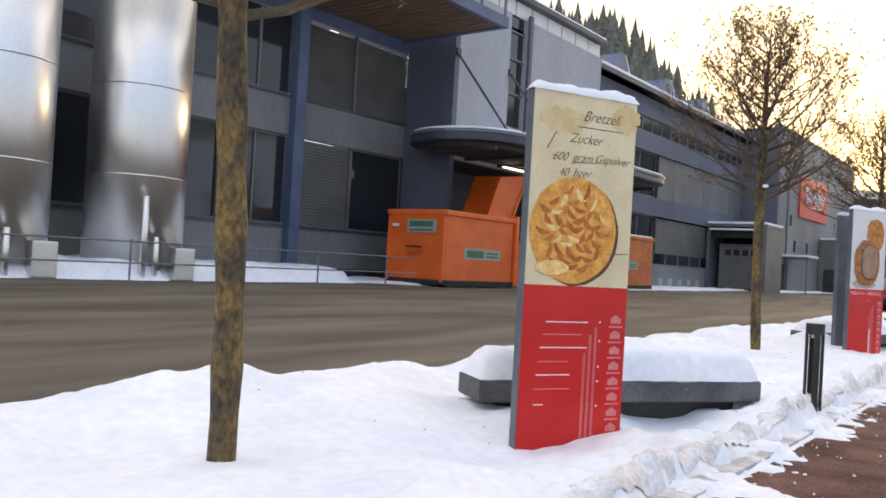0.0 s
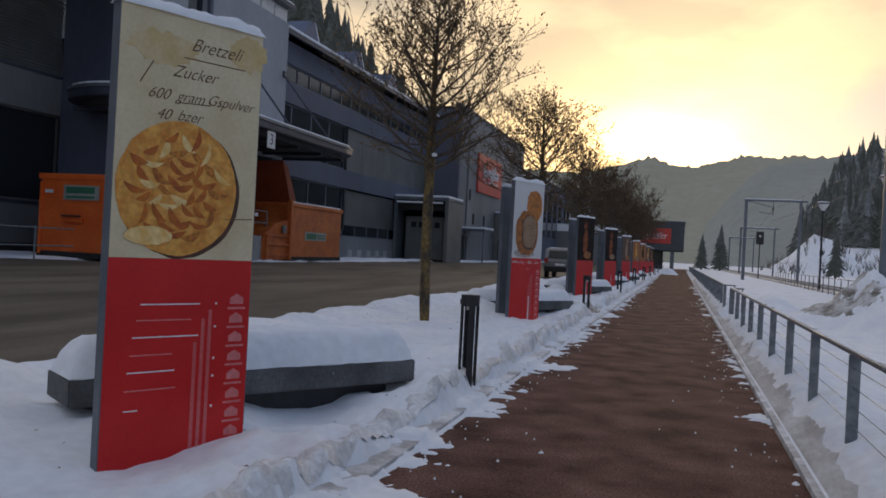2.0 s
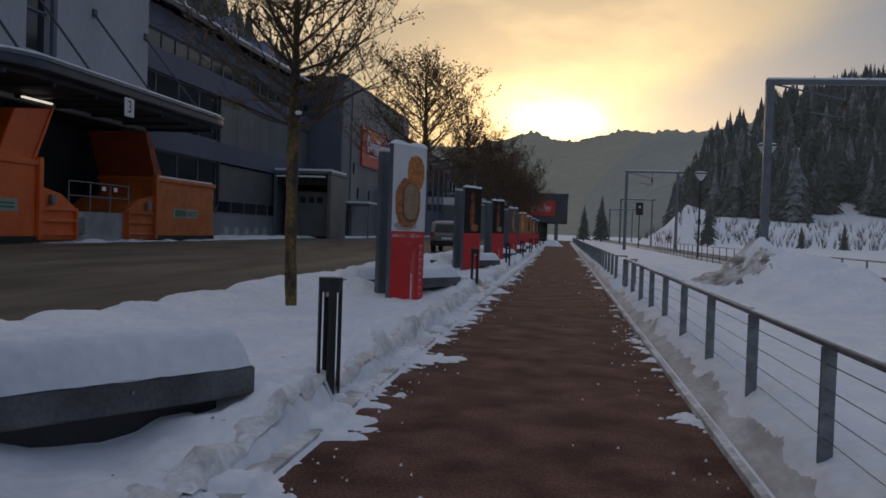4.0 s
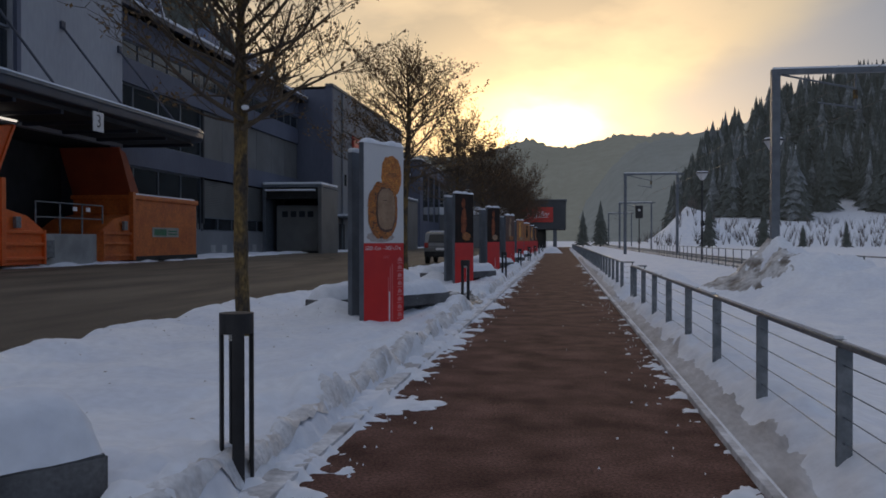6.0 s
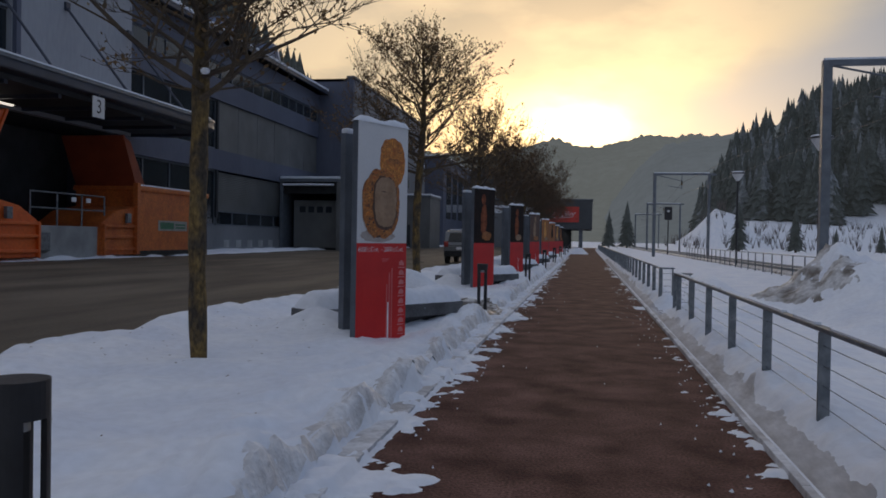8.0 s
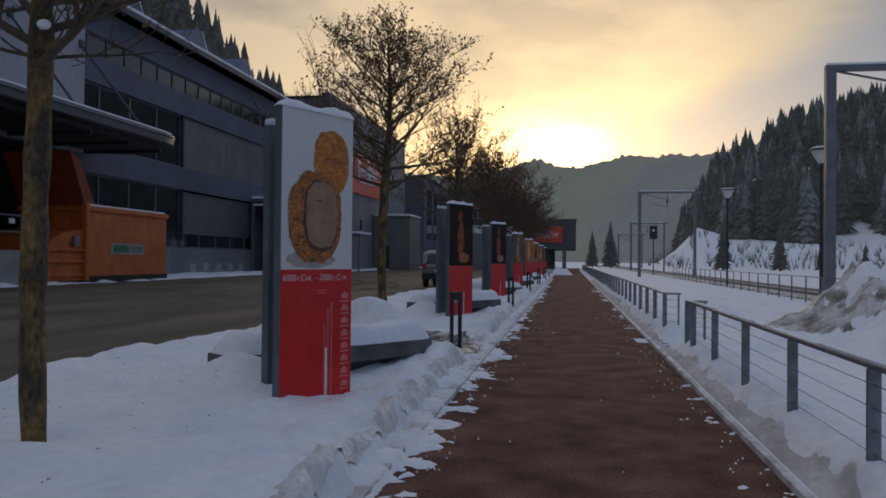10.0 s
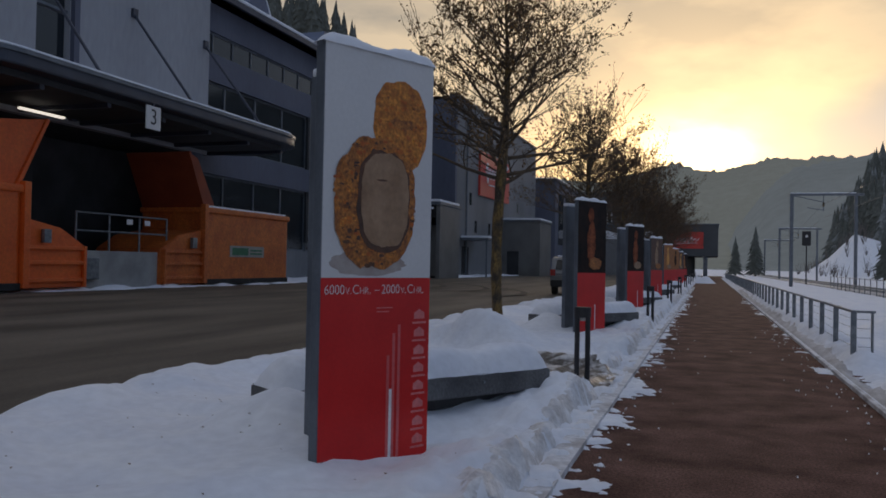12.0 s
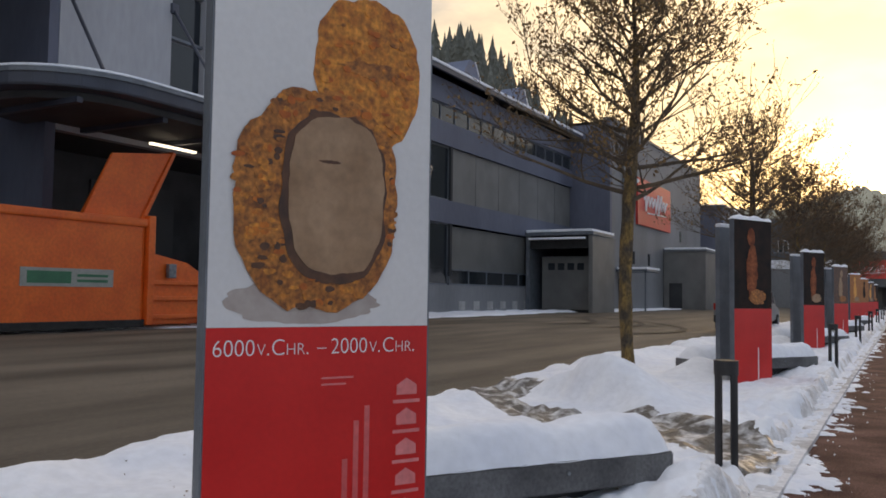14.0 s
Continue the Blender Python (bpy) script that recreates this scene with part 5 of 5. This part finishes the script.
def young_tree(x, y, seed, leaves, leaf_mat, wide=1.0, z0=0.1, h=5.9, label="young street tree with lichened trunk and few brown leaves"):
    rng = random.Random(seed)
    th = thing("street_tree", pose(x, y, z0, 0, 0, rng.uniform(0, 360)), label, "tree", "trees along the path")
    tv, tf = [], []
    pts, radii = [], []
    for i in range(22):
        f = i / 21
        pts.append(Vector((0.06 * math.sin(f * 5 + seed), 0.05 * math.sin(f * 7 + seed * 2), -0.2 + f * (h * 0.93 - 0.2))))
        radii.append((0.078 if f < 0.5 else 0.078 * (1 - (f - 0.5) * 1.75)) * (1 + 0.09 * math.sin(i * 2.3 + seed)) * (1.25 if i == 0 else 1))
    tube(tv, tf, pts, radii, 12)
    raw("trunk", tv, tf, BARK, th, True, "yellow lichened trunk")
    bv, bf, tips = [], [], []

    def grow(p, d, ln, r, depth):
        q, out, rad = p.copy(), [p.copy()], [r]
        k = 5 if depth < 2 else 4
        for i in range(k):
            d = (d + Vector((rng.uniform(-1, 1), rng.uniform(-1, 1), rng.uniform(-.3, .75))) * (0.17 if depth < 2 else 0.25)).normalized()
            q = q + d * ln / k
            out.append(q.copy())
            rad.append(max(0.0028, r * (1 - 0.62 * (i + 1) / k)))
            if depth >= 2:
                tips.append(q.copy())
        tube(bv, bf, out, rad, 6 if depth == 0 else (4 if depth == 1 else 3))
        if depth < 3:
            for _ in range((5, 5, 3)[depth]):
                i = rng.randint(1, k)
                side = Vector((rng.uniform(-1, 1), rng.uniform(-1, 1), rng.uniform(-.35, .8)))
                grow(out[i], (d * 0.75 + side * 0.8).normalized(), ln * rng.uniform(0.42, 0.66), max(0.004, rad[i] * 0.62), depth + 1)
    crown0 = 2.55
    for i in range(38):
        f = (i + rng.random() * 0.6) / 38
        z = crown0 + (h * 0.93 - 0.25 - crown0) * f
        a = i * 2.4 + rng.uniform(-.4, .4)
        reach = wide * (1.5 * (1 - f) ** 0.6 + 0.32) * rng.uniform(0.62, 1.0)
        lift = 0.15 + 0.95 * f + rng.uniform(-.1, .2)
        grow(Vector((0, 0, z - 0.2)), Vector((math.cos(a), math.sin(a), lift)).normalized(), reach, 0.032 * (1 - 0.6 * f), 0 if f < 0.75 else 1)
    raw("crown", bv, bf, TWIG, th)
    lv, lf = [], []
    for _ in range(leaves):
        p = rng.choice(tips) + Vector((rng.gauss(0, .04), rng.gauss(0, .04), rng.gauss(0, .04)))
        u = Vector((rng.gauss(0, 1), rng.gauss(0, 1), rng.gauss(0, 1))).normalized()
        v = u.cross(Vector((rng.gauss(0, 1), rng.gauss(0, 1), rng.gauss(0, 1)))).normalized()
        s = rng.uniform(0.016, 0.036)
        b = len(lv)
        lv.extend([tuple(p - u * s), tuple(p + v * s * .6), tuple(p + u * s + v * s * .2), tuple(p - v * s * .6)])
        lf.append((b, b + 1, b + 2, b + 3))
    tagged(raw("foliage", lv, lf, leaf_mat, th), kind="stuff")
    part("snow_tuft", prism(blob(0.05, 0.035, 0.3, seed, 14), -0.03, 0.02, 0.012), SNOW, th, at=pose(0.07, -0.04, crown0 + 0.08))
    return th


young_tree(-3.66, 2.98, 1, 1500, LEAF)
young_tree(-3.99, 13.5, 2, 4500, LEAF)
young_tree(-3.9, 22.86, 3, 8000, LEAF, h=6.1)
for k, y in enumerate((32.3, 41.5, 51, 60.5, 70, 79)):
    young_tree(-3.9, y, 10 + k, 5000 if k == 0 else 15000, LEAF if k == 0 else DARKLEAF, 1.0 if k == 0 else 1.25, h=5.9,
               label="street tree holding dense withered brown leaves" if k else "young street tree with sparse brown leaves")


# ---- railway side ----
def portal(x, y, span, h, label):
    th = thing("catenary_portal", pose(x, y, -0.2), label, "railway mast", "railway portals")
    part("mast", box(-0.14, 0.14, -0.14, 0.14, 0, h, 0.02), STEELP, th)
    part("mast", box(span - 0.12, span + 0.12, -0.12, 0.12, 0, h, 0.02), STEELP, th)
    part("beam", box(-0.15, span + 0.6, -0.1, 0.1, h - 0.02, h + 0.16, 0.02), STEELP, th)
    part("brace", rod((0.1, 0, h), (span * 0.5, 0, h - 0.55), 0.035, n=6), STEELP, th)
    part("snow", box(-0.1, span, -0.09, 0.09, h + 0.16, h + 0.23, 0.02), SNOW, th)
    part("drop_arm", rod((span * 0.5, 0, h), (span * 0.5, 0, h - 1.3), 0.04, n=6), STEELP, th)
    part("registration_arm", rod((span * 0.5, 0, h - 1.2), (span * 0.5 - 1.2, 0, h - 1.0), 0.03, n=6), STEELP, th)
    part("insulator", rod((span * 0.5, 0, h - 0.9), (span * 0.5, 0, h - 0.6), 0.08, n=8), BARK, th)


portal(6.85, 34.3, 5.2, 7.15, "grey steel catenary portal with snow on its beam")
portal(5.5, 84, 4.8, 7.6, "grey steel catenary portal over the snowy track")
portal(8.4, 134, 4.8, 7.1, "distant grey catenary portal over the track")
portal(9.5, 184, 4.8, 7.1, "distant grey catenary portal over the track")
wires = thing("contact_wires", pose(0, 0, 0), "thin overhead wires along the railway", "cable")
for x, z in ((9.4, 5.6), (9.4, 6.7)):
    pts = [(x + 0.1, -20), (x, 34.3), (x - 1.5, 84), (x + 1.3, 134), (x + 2.3, 184)]
    for (xa, ya), (xb, yb) in zip(pts, pts[1:]):
        part("wire", rod((xa, ya, z), (xb, yb, z), 0.012, n=4), BLACK, wires)


def lamp_post(x, y, h):
    th = thing("street_lamp", pose(x, y, -0.2), "dark street lamp with a wide glass head", "lamp")
    part("pole", rod((0, 0, 0), (0, 0, h), 0.07, 0.055, 12), BLACK, th)
    part("head", rod((0, 0, h), (0, 0, h + 0.42), 0.1, 0.36, 16), PAPER, th)
    part("hat", rod((0, 0, h + 0.42), (0, 0, h + 0.5), 0.46, 0.4, 16), BLACK, th)
    part("snow", rod((0, 0, h + 0.5), (0, 0, h + 0.56), 0.4, 0.3, 16), SNOW, th)
    part("clip", box(-0.1, 0.1, -0.15, -0.05, h * 0.45, h * 0.45 + 0.35, 0.02), BLACK, th)


lamp_post(8.3, 58, 5.2)
lamp_post(7.8, 38.4, 4.9)
signal = thing("railway_signal", pose(7.9, 96, 0.0), "black railway signal on a thin post", "signal")
part("post", rod((0, 0, -0.2), (0, 0, 4.2), 0.06, n=8), BLACK, signal)
part("board", box(-0.4, 0.4, -0.1, 0.1, 3.6, 5.0, 0.1), BLACK, signal)
part("lens", rod((0, -0.14, 4.5), (0, -0.1, 4.5), 0.12, n=12), PAPER, signal)

field_fence = thing("track_fence", pose(0, 0, -0.2), "low grey post and rail fence beside the track", "fence")
prev = None
for k in range(34):
    y = 16 + k * 2.0
    x = 7.7 + 0.012 * (y - 37)
    part("post", rod((x, y, 0), (x, y, 1.02), 0.028, n=6), GALV, field_fence)
    if prev:
        for z in (0.55, 1.0):
            part("rail", rod((*prev, z), (x, y, z), 0.02, n=6), GALV, field_fence)
    prev = (x, y)
track = tagged(part("track_bed", box(8.2, 11.6, -20, 260, -0.3, -0.02, 0.05), DIRTY), "snowed-in railway track bed", "track", kind="structure")
for x in (9.1, 10.55):
    tagged(part("rail_track", box(x, x + 0.07, -20, 260, -0.02, 0.1), GALV), "steel railway rail showing through snow", "rail", kind="structure")


# ---- parked car ----
def car(x, y):
    th = thing("parked_car", pose(x, y, road_z(x) + 0.0), "silver grey estate car parked with its tail to the path", "car")
    prof = [(-2.1, 0.35), (-2.12, 0.85), (-1.95, 1.0), (-1.75, 1.5), (-1.4, 1.58), (0.2, 1.55), (1.0, 1.02), (2.0, 0.85), (2.1, 0.4)]
    part("body", prism(prof, -0.86, 0.86, 0.05, "yzx"), CARP, th)
    part("rear_window", prism([(-0.68, 1.05), (0.68, 1.05), (0.6, 1.45), (-0.6, 1.45)], -1.97, -1.83, 0, "xzy"), GLASS, th)
    for s in (-1, 1):
        part("side_window", prism([(-1.6, 1.05), (0.6, 1.05), (0.1, 1.48), (-1.5, 1.48)], s * 0.855, s * 0.87, 0, "yzx"), GLASS, th)
        part("tail_lamp", box(s * 0.75 - 0.1, s * 0.75 + 0.1, -2.16, -2.05, 0.8, 1.05, 0.02), LAMPRED, th)
        for yy in (-1.3, 1.35):
            w = part("wheel", rod((s * 0.72, yy, 0.32), (s * 0.9, yy, 0.32), 0.32, n=20), RUBBER, th)
            part("rim", rod((s * 0.9, yy, 0.32), (s * 0.915, yy, 0.32), 0.2, n=16), GALV, w)
    part("bumper", box(-0.84, 0.84, -2.2, -2.08, 0.35, 0.62, 0.04), RUBBER, th)
    part("number_plate", box(-0.26, 0.26, -2.22, -2.2, 0.68, 0.79), WHITEP, th)
    part("snow", box(-0.7, 0.7, -1.4, 0.1, 1.57, 1.63, 0.03), SNOW, th)


car(-6.2, 46)


def tyre_mark(cx, cy, r, a0, a1, w):
    """A dark curved tyre track on the yard asphalt."""
    verts, faces = [], []
    n = 40
    for k in range(n + 1):
        a = radians(a0 + (a1 - a0) * k / n)
        half = w * min(1, k / 6, (n - k) / 6) * (0.9 + 0.3 * fbm(k * 0.3, cx, 1.0, 5.0)) + 0.01
        for q in (r - half, r + half):
            x, y = cx + q * math.cos(a), cy + q * math.sin(a)
            verts.append((x, y, road_z(x) + 0.03))
    faces = [(2 * k, 2 * k + 1, 2 * k + 3, 2 * k + 2) for k in range(n)]
    return tagged(raw("road_mark", verts, faces, TYREM), "dark curved tyre track on the asphalt", "tyre track", kind="structure")


for cx, cy, r, a0, a1 in ((-17.5, 44, 5.6, -40, 75), (-17.5, 44, 7.5, -35, 70), (-16.5, 42, 8.6, -30, 60)):
    tyre_mark(cx, cy, r, a0, a1, 0.14)


def end_pile_h(x, y):
    return 0.55 * math.exp(-((x + 1.5) / 0.95) ** 4 - ((y - 84) / 1.6) ** 4) * (1 + 0.3 * fbm(x, y, 1.2, 91.0)) - 0.06


tagged(sheet("snow_pile", steps((-3.0, 0.0, 0.15)), steps((81, 87, 0.2)), end_pile_h, SNOW),
       "low shovelled snow pile at the path's far end", "snow pile")



# ---- bits on the path and the snow ----
def crumbs():
    rng = random.Random(31)
    verts, faces = [], []
    for k in range(300):
        y = rng.uniform(3, 30)
        left = rng.random() < 0.55
        d = min(2.0, rng.expovariate(6.5))
        x = -1.68 + d if left else 0.46 - d
        r = rng.uniform(0.004, 0.011) * (1.6 if rng.random() < 0.06 else 1)
        b = len(verts)
        a0 = rng.random() * 6
        for i in range(5):
            a = a0 + i * 1.2566
            verts.append((x + r * rng.uniform(.7, 1.3) * math.cos(a), y + 1.3 * r * rng.uniform(.7, 1.3) * math.sin(a), 0.004))
        verts.append((x, y, 0.012 + r * 0.7))
        faces.extend((b + i, b + (i + 1) % 5, b + 5) for i in range(5))
    tagged(raw("ice_crumbs", verts, faces, SNOW), "small crumbs of snow scattered on the asphalt", "snow", kind="stuff")


def litter():
    rng = random.Random(37)
    verts, faces = [], []
    for k in range(150):
        x, y = rng.uniform(-5.4, -2.1), rng.choice((rng.uniform(4, 13), rng.uniform(12.5, 19)))
        z = verge_h(x, y) + 0.008
        if z < 0.06:
            continue
        s, a = rng.uniform(0.007, 0.018), rng.random() * 6.28
        c, q = math.cos(a) * s, math.sin(a) * s
        b = len(verts)
        verts.extend([(x - c, y - q, z), (x + q * .6, y - c * .6, z + 0.006), (x + c, y + q, z + 0.003), (x - q * .6, y + c * .6, z + 0.007)])
        faces.append((b, b + 1, b + 2, b + 3))
    tagged(raw("leaf_litter", verts, faces, LEAF), "brown leaf scraps lying on the snow", "leaves", kind="stuff")


crumbs()
litter()
